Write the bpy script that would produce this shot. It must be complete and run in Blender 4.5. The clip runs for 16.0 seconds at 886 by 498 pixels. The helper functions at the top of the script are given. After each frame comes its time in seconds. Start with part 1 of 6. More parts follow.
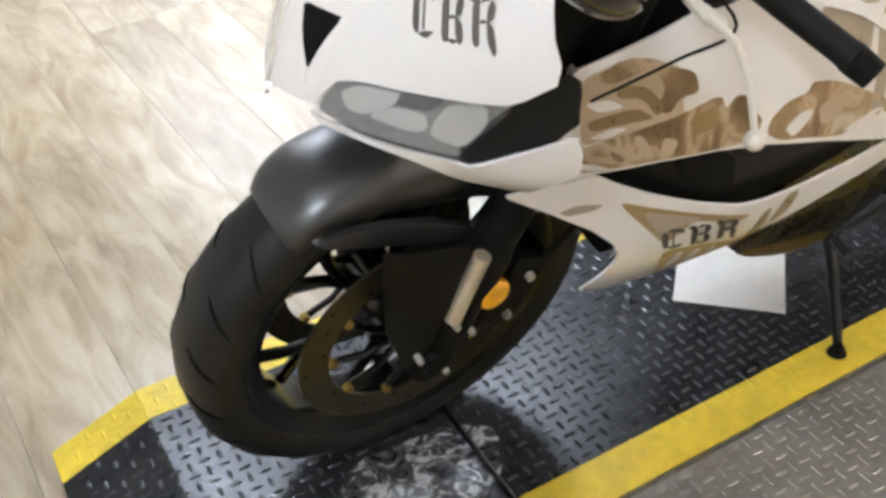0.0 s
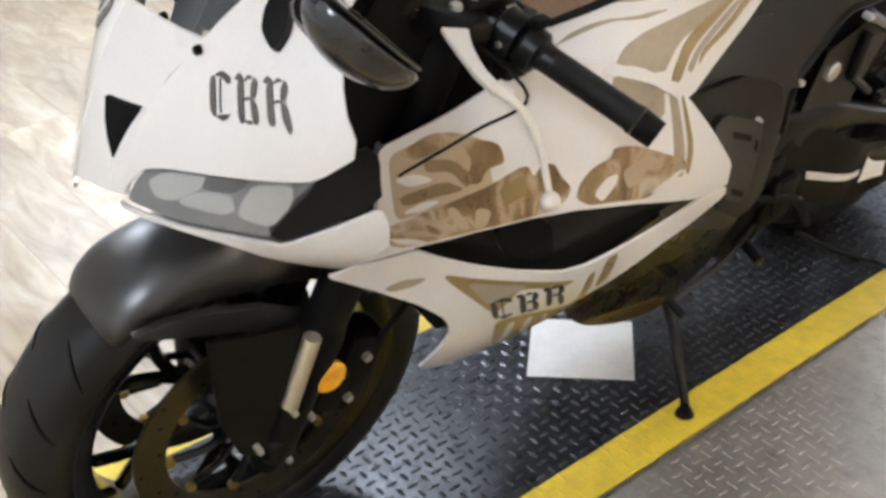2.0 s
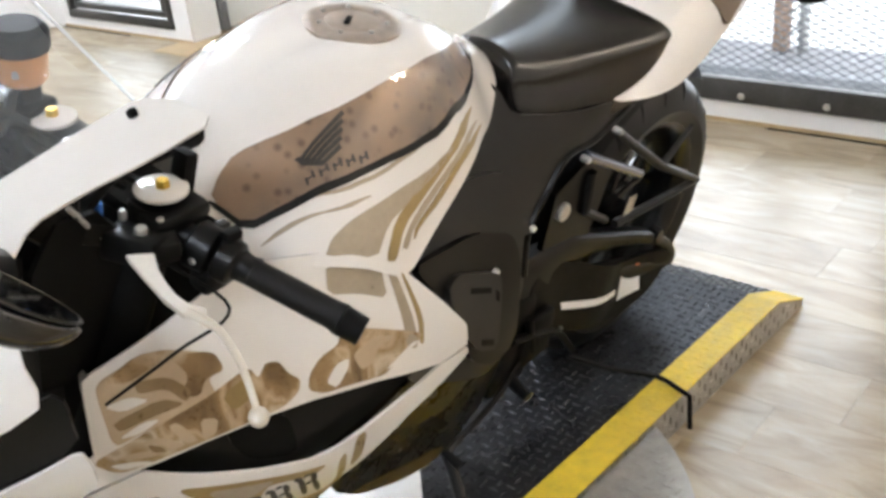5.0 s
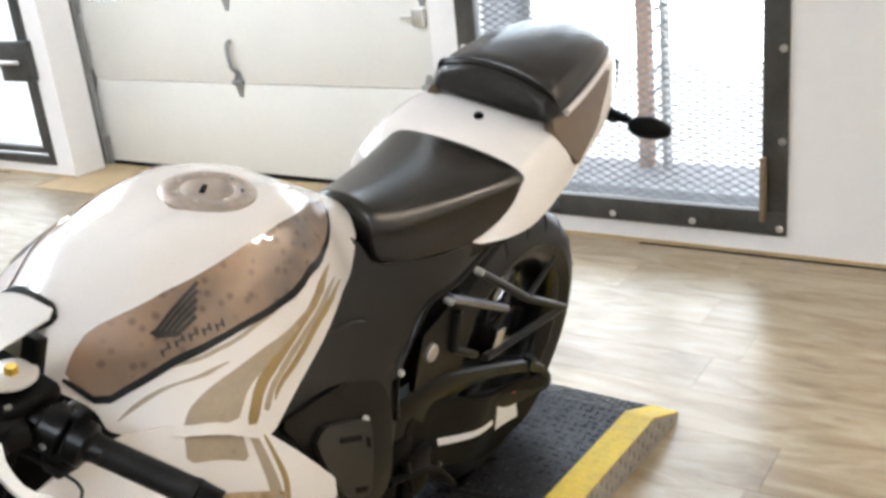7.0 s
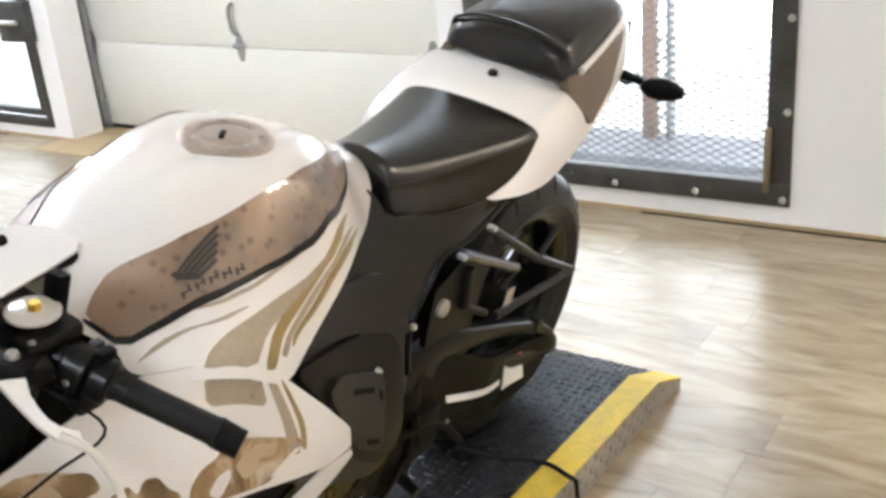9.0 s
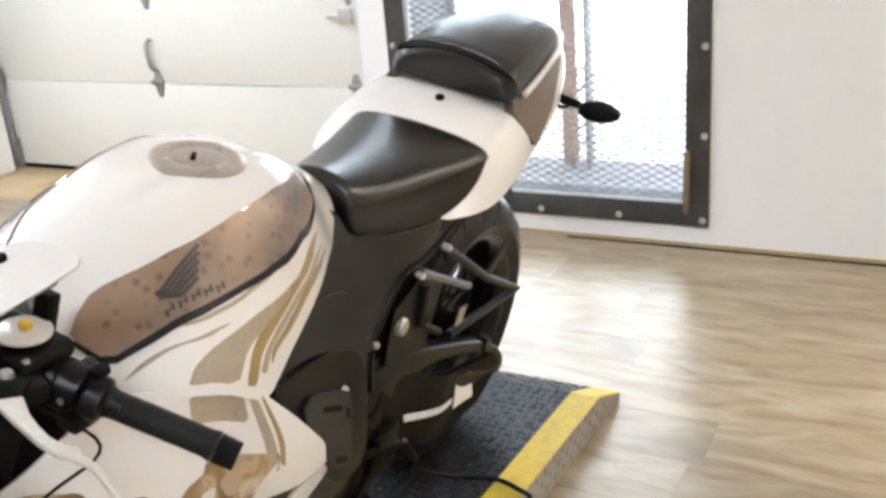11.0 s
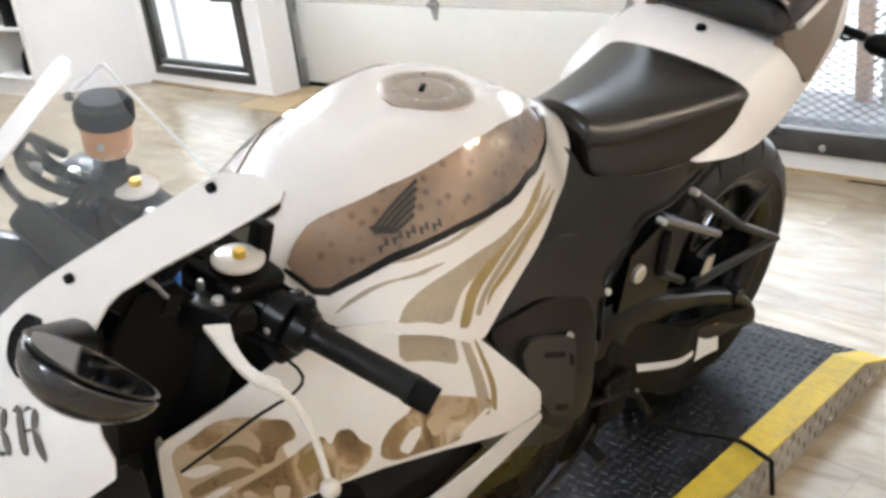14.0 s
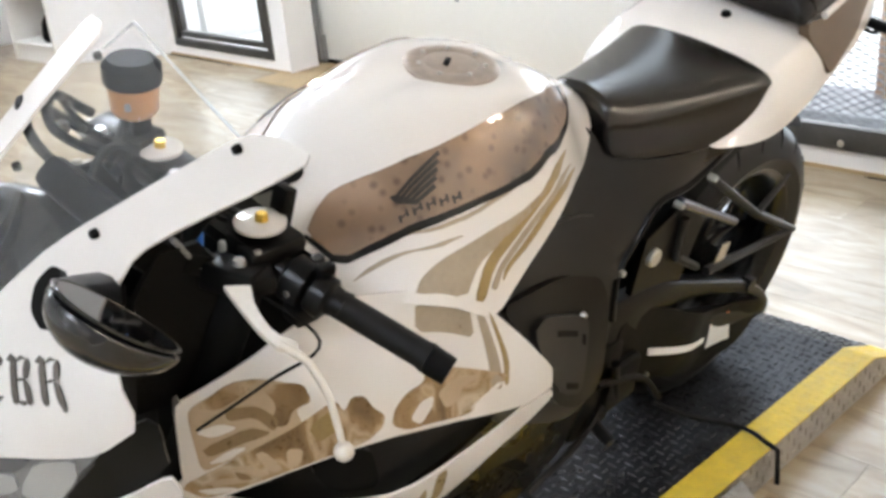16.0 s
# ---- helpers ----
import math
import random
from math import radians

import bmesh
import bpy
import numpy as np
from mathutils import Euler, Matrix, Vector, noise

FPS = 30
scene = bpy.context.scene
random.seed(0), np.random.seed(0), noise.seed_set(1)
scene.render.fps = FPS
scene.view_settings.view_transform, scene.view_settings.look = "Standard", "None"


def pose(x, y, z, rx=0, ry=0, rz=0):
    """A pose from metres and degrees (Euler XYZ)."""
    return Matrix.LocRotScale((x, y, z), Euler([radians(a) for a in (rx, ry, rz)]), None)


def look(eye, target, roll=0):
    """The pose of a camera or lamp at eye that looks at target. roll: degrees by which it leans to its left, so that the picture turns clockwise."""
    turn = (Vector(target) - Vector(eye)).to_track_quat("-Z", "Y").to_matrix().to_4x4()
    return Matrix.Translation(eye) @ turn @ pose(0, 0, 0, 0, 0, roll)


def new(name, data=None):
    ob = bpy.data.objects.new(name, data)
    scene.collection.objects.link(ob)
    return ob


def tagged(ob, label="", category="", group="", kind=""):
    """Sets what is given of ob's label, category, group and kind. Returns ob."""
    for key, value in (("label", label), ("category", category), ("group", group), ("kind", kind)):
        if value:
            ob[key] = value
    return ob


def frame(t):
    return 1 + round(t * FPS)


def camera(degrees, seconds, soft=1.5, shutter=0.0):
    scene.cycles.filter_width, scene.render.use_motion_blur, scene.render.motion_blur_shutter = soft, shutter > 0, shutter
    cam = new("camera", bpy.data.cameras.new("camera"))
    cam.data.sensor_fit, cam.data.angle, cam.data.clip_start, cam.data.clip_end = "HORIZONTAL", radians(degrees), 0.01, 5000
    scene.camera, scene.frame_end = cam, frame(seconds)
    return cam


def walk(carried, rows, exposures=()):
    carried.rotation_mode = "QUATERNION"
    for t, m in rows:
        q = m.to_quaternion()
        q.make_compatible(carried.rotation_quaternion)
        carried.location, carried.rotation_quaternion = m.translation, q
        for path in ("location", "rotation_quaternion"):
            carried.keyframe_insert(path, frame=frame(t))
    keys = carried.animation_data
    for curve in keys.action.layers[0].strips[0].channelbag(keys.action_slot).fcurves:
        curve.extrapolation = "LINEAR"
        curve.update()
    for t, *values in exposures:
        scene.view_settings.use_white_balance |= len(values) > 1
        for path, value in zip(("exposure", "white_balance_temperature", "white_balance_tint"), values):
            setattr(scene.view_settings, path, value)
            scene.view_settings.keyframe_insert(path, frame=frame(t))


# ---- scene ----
cam = camera(47.5, 16.0, soft=3.3)
PATH = [
    (0, (-1.023, -0.968, 1.236), (-0.217, 0.418, 0.04), -3.8),
    (0.5, (-1.052, -0.977, 1.218), (-0.285, 0.415, 0.004), -2.5),
    (1, (-1.048, -0.99, 1.22), (-0.268, 0.437, 0.055), -1.8),
    (1.5, (-1.017, -1.012, 1.217), (-0.174, 0.411, 0.093), -3.1),
    (2, (-0.975, -1.039, 1.212), (0.074, 0.316, 0.18), -3.6),
    (2.5, (-0.954, -1.057, 1.208), (0.164, 0.219, 0.15), -4.2),
    (3, (-0.933, -1.072, 1.229), (0.236, 0.224, 0.251), -6.1),
    (3.5, (-0.9, -1.085, 1.25), (0.353, 0.169, 0.326), -5.9),
    (6, (-0.83, -1.128, 1.332), (0.619, 0.023, 0.574), -5.2),
    (6.5, (-0.826, -1.156, 1.355), (0.699, -0.053, 0.679), -5.1),
    (7, (-0.817, -1.162, 1.355), (0.726, -0.094, 0.661), -6.1),
    (7.5, (-0.811, -1.157, 1.329), (0.684, -0.074, 0.558), -6.9),
    (8, (-0.812, -1.15, 1.328), (0.67, -0.048, 0.562), -6.3),
    (10.5, (-0.916, -1.099, 1.32), (0.724, -0.185, 0.632), -4.0),
    (11, (-0.924, -1.086, 1.319), (0.724, -0.184, 0.63), -4.7),
    (11.5, (-0.901, -1.077, 1.334), (0.662, 0.021, 0.744), -5.3),
    (12, (-0.834, -1.062, 1.343), (0.606, 0.188, 0.738), -4.8),
    (12.5, (-0.793, -1.075, 1.335), (0.611, 0.193, 0.686), -6.5),
    (13, (-0.778, -1.094, 1.334), (0.652, 0.145, 0.685), -7.4),
    (13.5, (-0.794, -1.1, 1.331), (0.608, 0.167, 0.676), -7.5),
    (14, (-0.829, -1.095, 1.309), (0.46, 0.224, 0.536), -7.3),
    (14.5, (-0.836, -1.111, 1.313), (0.448, 0.222, 0.554), -6.2),
    (15, (-0.843, -1.118, 1.316), (0.407, 0.245, 0.556), -6.0),
    (15.5, (-0.851, -1.096, 1.318), (0.399, 0.283, 0.586), -5.4),
    (16, (-0.846, -1.096, 1.3), (0.419, 0.232, 0.501), -5.4),
]
walk(cam, [(t, look(eye, target, roll)) for t, eye, target, roll in PATH], [(0, 0.12), (3.5, 0.08), (8, 0.10), (10.5, 0.19), (11.2, 0.17), (12, 0.09), (14, 0.07), (16, 0.07)])

# ---------------------------------------------------------------- light
world = bpy.data.worlds.new("daylight")
scene.world = world
world.use_nodes = True
wn = world.node_tree
sky = wn.nodes.new("ShaderNodeTexSky")
sky.sky_type, sky.sun_disc = "NISHITA", False
sky.sun_elevation, sky.sun_rotation = radians(40), radians(60)
wn.links.new(sky.outputs[0], wn.nodes["Background"].inputs[0])
wn.nodes["Background"].inputs[1].default_value = 0.15


def area(name, m, sx, sy, watts, colour=(1, 1, 1)):
    d = bpy.data.lights.new(name, "AREA")
    d.shape, d.size, d.size_y, d.energy, d.color = "RECTANGLE", sx, sy, watts, colour
    ob = new(name, d)
    ob.matrix_world = m
    return tagged(ob, kind="structure")


# daylight through the two glazed openings
area("window_daylight", look((2.62, 0.33, 1.15), (-1, 0.0, 0.6)), 1.1, 1.9, 24, (0.74, 0.87, 1))
area("door_daylight", look((2.66, 4.17, 1.15), (-1, 2.0, 0.4)), 0.9, 1.9, 10, (0.72, 0.86, 1))

# ---------------------------------------------------------------- materials


def mat(name):
    m = bpy.data.materials.new(name)
    m.use_nodes = True
    return m, m.node_tree, m.node_tree.nodes["Principled BSDF"]


def noise_node(t, scale, detail=4, vec=None, rough=0.55):
    n = t.nodes.new("ShaderNodeTexNoise")
    n.inputs["Scale"].default_value, n.inputs["Detail"].default_value, n.inputs["Roughness"].default_value = scale, detail, rough
    if vec is not None:
        t.links.new(vec, n.inputs["Vector"])
    return n


def ramp(t, fac, stops):
    r = t.nodes.new("ShaderNodeValToRGB")
    e = r.color_ramp.elements
    while len(e) < len(stops):
        e.new(0.5)
    for k, (p, c) in zip(e, stops):
        k.position, k.color = p, (*c, 1) if len(c) == 3 else c
    t.links.new(fac, r.inputs[0])
    return r


def coords(t, kind="Object"):
    return t.nodes.new("ShaderNodeTexCoord").outputs[kind]


def bump(t, b, height, strength=0.2, dist=0.002):
    n = t.nodes.new("ShaderNodeBump")
    n.inputs["Strength"].default_value, n.inputs["Distance"].default_value = strength, dist
    t.links.new(height, n.inputs["Height"])
    t.links.new(n.outputs[0], b.inputs["Normal"])


def mapping(t, vec, scale):
    n = t.nodes.new("ShaderNodeMapping")
    n.inputs["Scale"].default_value = scale
    t.links.new(vec, n.inputs["Vector"])
    return n.outputs[0]


def plain(name, colour, rough=0.5, metal=0.0, var=0.12, scale=18.0, coat=0.0, relief=0.0, spec=0.5):
    """A surface with blotches at two scales, in colour and gloss."""
    m, t, b = mat(name)
    c = coords(t)
    big, small = noise_node(t, scale, 4, c), noise_node(t, scale * 9, 3, c)
    mix = t.nodes.new("ShaderNodeMath")
    mix.operation = "MULTIPLY_ADD"
    mix.inputs[1].default_value, mix.inputs[2].default_value = 0.35, 0.0
    t.links.new(small.outputs[0], mix.inputs[0])
    add = t.nodes.new("ShaderNodeMath")
    add.operation = "MULTIPLY_ADD"
    add.inputs[1].default_value = 0.65
    t.links.new(big.outputs[0], add.inputs[0])
    t.links.new(mix.outputs[0], add.inputs[2])
    gl = min(0.15, var * 0.8)
    lo, hi = [max(0, k * (1 - var)) for k in colour], [min(1, k * (1 + var)) for k in colour]
    r = ramp(t, add.outputs[0], [(0.3, lo), (0.7, hi)])
    t.links.new(r.outputs[0], b.inputs["Base Color"])
    rr = ramp(t, add.outputs[0], [(0.3, [max(0.02, rough * (1 - gl))] * 3), (0.7, [min(1, rough * (1 + gl))] * 3)])
    t.links.new(rr.outputs[0], b.inputs["Roughness"])
    b.inputs["Metallic"].default_value, b.inputs["Coat Weight"].default_value = metal, coat
    b.inputs["Coat Roughness"].default_value = 0.06
    b.inputs["Specular IOR Level"].default_value = spec
    if relief:
        bump(t, b, small.outputs[0], relief)
    return m


def emitter(name, colour, strength):
    m, t, b = mat(name)
    b.inputs["Base Color"].default_value = (*colour, 1)
    b.inputs["Emission Color"].default_value = (*colour, 1)
    b.inputs["Emission Strength"].default_value = strength
    return m


PEARL = plain("pearl_white_paint", (0.80, 0.765, 0.725), 0.25, 0.0, 0.008, 5, 0.8)
BROWN = plain("bronze_graphic", (0.27, 0.18, 0.085), 0.3, 0.25, 0.15, 22, 0.8)
BRONZE = plain("olive_bronze_graphic", (0.33, 0.235, 0.095), 0.3, 0.35, 0.2, 14, 0.8)
GREYBROWN = plain("taupe_graphic", (0.38, 0.31, 0.22), 0.3, 0.1, 0.15, 14, 0.8)
GOLDTAN = plain("tan_tail_panel", (0.105, 0.066, 0.034), 0.30, 0.1, 0.15, 10, 0.6)
INK = plain("dark_lettering", (0.085, 0.070, 0.056), 0.4, 0, 0.15, 30, 0.5)
INKD = plain("black_lettering", (0.022, 0.018, 0.015), 0.4, 0, 0.15, 30, 0.5)
SATIN = plain("satin_black_plastic", (0.0040, 0.0038, 0.0036), 0.33, 0, 0.35, 9, 0.0, 0.03, 0.20)
# Black plastic with the ceiling's sheen on the upper covers put into its colour.
COVERM = plain("sheen_lightened_black_plastic", (0.0088, 0.0088, 0.0090), 0.34, 0, 0.25, 12, 0.0, 0.04, 0.38)
FENDER = plain("satin_black_mudguard", (0.0060, 0.0058, 0.0056), 0.36, 0, 0.25, 9, 0.0, 0.02, 1.0)
GLOSS = plain("gloss_black_paint", (0.004, 0.004, 0.004), 0.24, 0, 0.3, 10, 0.12, 0.0, 0.35)
MATTE = plain("matte_black", (0.0035, 0.0033, 0.0032), 0.55, 0, 0.3, 25, 0.0, 0.0, 0.12)
DARKGREY = plain("dark_grey_guard", (0.016, 0.0156, 0.0152), 0.42, 0.1, 0.2, 18)
RUBBER = plain("tyre_rubber", (0.0075, 0.007, 0.0068), 0.42, 0, 0.4, 12, 0, 0.10, 0.32)
GRIPR = plain("grip_rubber", (0.006, 0.0056, 0.0052), 0.5, 0, 0.25, 40, 0, 0.3, 0.2)
SEATV = plain("black_seat_vinyl", (0.010, 0.0080, 0.0064), 0.24, 0, 0.12, 30, 0.0, 0.03, 0.5)
STEEL = plain("worn_dark_steel", (0.07, 0.068, 0.064), 0.45, 0.5, 0.35, 9, 0, 0.2)
MESHM = plain("expanded_steel", (0.13, 0.13, 0.14), 0.5, 0.3, 0.2, 15)
CHROME = plain("bright_metal", (0.72, 0.72, 0.72), 0.2, 1, 0.08, 30)
SILVER = plain("silver_aluminium", (0.62, 0.61, 0.58), 0.35, 0.9, 0.1, 25)
LEVERM = plain("cream_painted_lever", (0.66, 0.61, 0.53), 0.3, 0.2, 0.06, 25, 0.4)
CAPM = plain("bronze_fuel_cap", (0.44, 0.37, 0.31), 0.4, 0.6, 0.2, 60)
GOLD = plain("gold_anodised", (0.75, 0.50, 0.09), 0.35, 0.8, 0.15, 40)
AMBER = plain("amber_reflector", (0.80, 0.36, 0.01), 0.25, 0, 0.25, 60, 0.5)
FLUID = plain("orange_brake_fluid", (0.76, 0.37, 0.15), 0.3, 0, 0.12, 20, 0.5)
BLUE = plain("blue_cap", (0.08, 0.25, 0.75), 0.3, 0, 0.1, 20)
PAPER = plain("white_card", (0.80, 0.80, 0.80), 0.55, 0, 0.04, 8)
ORANGE = plain("orange_print", (0.75, 0.22, 0.08), 0.5)
WALL = plain("white_wall_paint", (0.80, 0.785, 0.765), 0.75, 0, 0.03, 2.2, 0, 0.06)
CEIL = plain("white_ceiling_paint", (0.82, 0.81, 0.80), 0.8, 0, 0.03, 1.5)
DOORP = plain("cream_door_paint", (0.71, 0.69, 0.63), 0.5, 0, 0.03, 3, 0, 0.08)
TRIM = plain("tan_threshold", (0.42, 0.31, 0.17), 0.6, 0, 0.2, 8)
BRICK = plain("brown_timber_post", (0.30, 0.16, 0.09), 0.7, 0, 0.25, 8)
GALV = plain("galvanised_steel", (0.30, 0.30, 0.29), 0.5, 0.6, 0.2, 40)
SHELF = plain("white_melamine", (0.80, 0.78, 0.74), 0.4, 0, 0.03, 4)
BACK = emitter("bright_sky_outside", (0.92, 0.96, 1), 4.8)
LAMPW = emitter("warm_lamp_diffuser", (1.0, 0.87, 0.72), 120.0)
LAMPS = emitter("wide_lamp_diffuser", (0.85, 0.895, 1.0), 11.0)
LAMPG = emitter("lamp_diffuser", (0.80, 0.88, 1.0), 61.0)


def plate_mat(name, colour, rough, metal, dirt, tint=(1, 1, 1)):
    m, t, b = mat(name)
    c = coords(t)
    a, s, f = noise_node(t, 3.2, 5, c), noise_node(t, 26, 6, c, 0.7), noise_node(t, 140, 3, c)
    k = t.nodes.new("ShaderNodeMath")
    k.operation = "MULTIPLY"
    t.links.new(a.outputs[0], k.inputs[0])
    t.links.new(s.outputs[0], k.inputs[1])
    r = ramp(t, k.outputs[0], [(0.14, [q * (1 - dirt) for q in colour]), (0.26, colour), (0.42, [min(1, q * (1 + dirt)) for q in colour])])
    t.links.new(r.outputs[0], b.inputs["Base Color"])
    rr = ramp(t, s.outputs[0], [(0.3, [rough * 0.75] * 3), (0.7, [min(1, rough * 1.25)] * 3)])
    t.links.new(rr.outputs[0], b.inputs["Roughness"])
    b.inputs["Metallic"].default_value = metal
    b.inputs["Specular Tint"].default_value = (*tint, 1)
    bump(t, b, f.outputs[0], 0.25, 0.001)
    return m


PLATE = plate_mat("dark_tread_plate", (0.038, 0.039, 0.042), 0.31, 0.62, 0.25, (0.23, 0.235, 0.25))
LUGM = plate_mat("worn_tread_lugs", (0.055, 0.057, 0.062), 0.26, 0.62, 0.3, (0.4, 0.41, 0.43))
BRIGHT = plate_mat("bare_tread_plate", (0.36, 0.335, 0.30), 0.36, 0.6, 0.25)
YELLOW = plate_mat("worn_yellow_paint", (0.62, 0.45, 0.032), 0.55, 0.0, 0.22)


def wood_mat():
    m, t, b = mat("oak_laminate")
    info = t.nodes.new("ShaderNodeObjectInfo")
    geo = t.nodes.new("ShaderNodeNewGeometry").outputs["Position"]
    off = t.nodes.new("ShaderNodeVectorMath")
    off.operation = "MULTIPLY_ADD"
    off.inputs[0].default_value = (7.3, 11.9, 0)
    t.links.new(info.outputs["Random"], off.inputs[1])
    t.links.new(geo, off.inputs[2])
    grain = noise_node(t, 4.0, 5, mapping(t, off.outputs[0], (3.2, 0.75, 1)), 0.6)
    grain.inputs["Distortion"].default_value = 1.2
    fine = noise_node(t, 30, 4, mapping(t, off.outputs[0], (6.0, 0.35, 1)))
    knot = noise_node(t, 2.6, 3, mapping(t, off.outputs[0], (2.2, 0.9, 1)))
    r = ramp(t, grain.outputs[0], [(0.28, (0.19, 0.136, 0.076)), (0.42, (0.285, 0.218, 0.132)), (0.56, (0.37, 0.300, 0.200)), (0.76, (0.43, 0.375, 0.285))])
    r2 = ramp(t, fine.outputs[0], [(0.3, (0.93, 0.93, 0.93)), (0.65, (1, 1, 1))])
    r3 = ramp(t, knot.outputs[0], [(0.36, (0.84, 0.79, 0.71)), (0.56, (1, 1, 1))])
    r4 = ramp(t, info.outputs["Random"], [(0.0, (0.80, 0.79, 0.77)), (0.5, (0.95, 0.95, 0.94)), (1.0, (1.06, 1.06, 1.05))])
    last = r.outputs[0]
    for q in (r2, r3, r4):
        x = t.nodes.new("ShaderNodeMix")
        x.data_type, x.blend_type = "RGBA", "MULTIPLY"
        x.inputs[0].default_value = 1
        t.links.new(last, x.inputs[6])
        t.links.new(q.outputs[0], x.inputs[7])
        last = x.outputs[2]
    t.links.new(last, b.inputs["Base Color"])
    rr = ramp(t, fine.outputs[0], [(0.3, (0.30,) * 3), (0.7, (0.42,) * 3)])
    t.links.new(rr.outputs[0], b.inputs["Roughness"])
    b.inputs["Coat Weight"].default_value, b.inputs["Coat Roughness"].default_value = 0.5, 0.25
    bump(t, b, fine.outputs[0], 0.06, 0.001)
    return m


WOOD = wood_mat()


def panel_mat():
    """Brushed bronze panel with faint dark leaf blotches."""
    m, t, b = mat("bronze_tank_panel")
    c = coords(t)
    a = noise_node(t, 7, 3, c)
    v = t.nodes.new("ShaderNodeTexVoronoi")
    v.inputs["Scale"].default_value = 56
    t.links.new(c, v.inputs["Vector"])
    r = ramp(t, a.outputs[0], [(0.34, (0.115, 0.088, 0.072)), (0.48, (0.21, 0.140, 0.092)), (0.68, (0.33, 0.21, 0.125))])
    r2 = ramp(t, v.outputs["Distance"], [(0.14, (0.45, 0.42, 0.42)), (0.36, (1, 1, 1))])
    x = t.nodes.new("ShaderNodeMix")
    x.data_type, x.blend_type = "RGBA", "MULTIPLY"
    x.inputs[0].default_value = 0.8
    t.links.new(r.outputs[0], x.inputs[6])
    t.links.new(r2.outputs[0], x.inputs[7])
    t.links.new(x.outputs[2], b.inputs["Base Color"])
    b.inputs["Roughness"].default_value, b.inputs["Metallic"].default_value = 0.40, 0.15
    b.inputs["Coat Weight"].default_value = 1.0
    b.inputs["Coat Roughness"].default_value = 0.04
    return m


PANEL = panel_mat()


def glass_mat(name, colour, rough, alpha):
    """Thin clear plastic: mostly see-through, with a gloss."""
    m, t, b = mat(name)
    b.inputs["Base Color"].default_value = (*colour, 1)
    b.inputs["Roughness"].default_value = rough
    b.inputs["Alpha"].default_value = alpha
    b.inputs["Specular IOR Level"].default_value = 0.6
    return m


SCREEN = glass_mat("clear_screen_plastic", (0.86, 0.88, 0.88), 0.05, 0.055)
LENS = glass_mat("headlight_lens", (0.35, 0.35, 0.34), 0.06, 0.12)
PANE = glass_mat("window_glass", (0.9, 0.93, 0.94), 0.02, 0.10)

# ---------------------------------------------------------------- mesh helpers


def mesh_ob(name, bm, material, smooth=True, crease=38):
    me = bpy.data.meshes.new(name)
    bmesh.ops.recalc_face_normals(bm, faces=bm.faces)
    bm.to_mesh(me)
    bm.free()
    if smooth:
        for p in me.polygons:
            p.use_smooth = True
        me.set_sharp_from_angle(angle=radians(crease))
    me.materials.append(material)
    return new(name, me)


def part(name, bm, material, parent, label="", smooth=True, crease=38):
    ob = mesh_ob(name, bm, material, smooth, crease)
    ob.parent = parent
    if label:
        tagged(ob, label=label)
    return ob


def box(x0, x1, y0, y1, z0, z1, bevel=0.0):
    bm = bmesh.new()
    bmesh.ops.create_cube(bm, size=1, matrix=Matrix.LocRotScale(((x0 + x1) / 2, (y0 + y1) / 2, (z0 + z1) / 2), None, (x1 - x0, y1 - y0, z1 - z0)))
    if bevel:
        bmesh.ops.bevel(bm, geom=bm.edges[:], offset=bevel, segments=2, affect="EDGES", profile=0.5)
    return bm


def join(*bms):
    out = bms[0]
    for b in bms[1:]:
        tmp = bpy.data.meshes.new("tmp")
        b.to_mesh(tmp)
        b.free()
        out.from_mesh(tmp)
        bpy.data.meshes.remove(tmp)
    return out


def tube(points, radii, seg=12, caps=True):
    """A round bar along points, its radius given along it."""
    bm = bmesh.new()
    pts = [Vector(p) for p in points]
    if not hasattr(radii, "__len__"):
        radii = [radii] * len(pts)
    rings, ref = [], None
    for i, p in enumerate(pts):
        d = (pts[min(i + 1, len(pts) - 1)] - pts[max(i - 1, 0)]).normalized()
        if ref is None:
            ref = d.orthogonal().normalized()
        ref = (ref - d * ref.dot(d)).normalized()
        side = d.cross(ref)
        rings.append([bm.verts.new(p + radii[i] * (math.cos(a) * ref + math.sin(a) * side)) for a in [2 * math.pi * k / seg for k in range(seg)]])
    for a, b in zip(rings, rings[1:]):
        for k in range(seg):
            bm.faces.new((a[k], a[(k + 1) % seg], b[(k + 1) % seg], b[k]))
    if caps:
        bm.faces.new(rings[0][::-1])
        bm.faces.new(rings[-1])
    return bm


def curve(points, n=6):
    """Catmull-Rom through points."""
    p = [Vector(q) for q in points]
    p = [2 * p[0] - p[1]] + p + [2 * p[-1] - p[-2]]
    out = []
    for a, b, c, d in zip(p, p[1:], p[2:], p[3:]):
        for k in range(n):
            u = k / n
            out.append(0.5 * ((2 * b) + (c - a) * u + (2 * a - 5 * b + 4 * c - d) * u * u + (3 * b - a - 3 * c + d) * u ** 3))
    return out + [p[-2]]


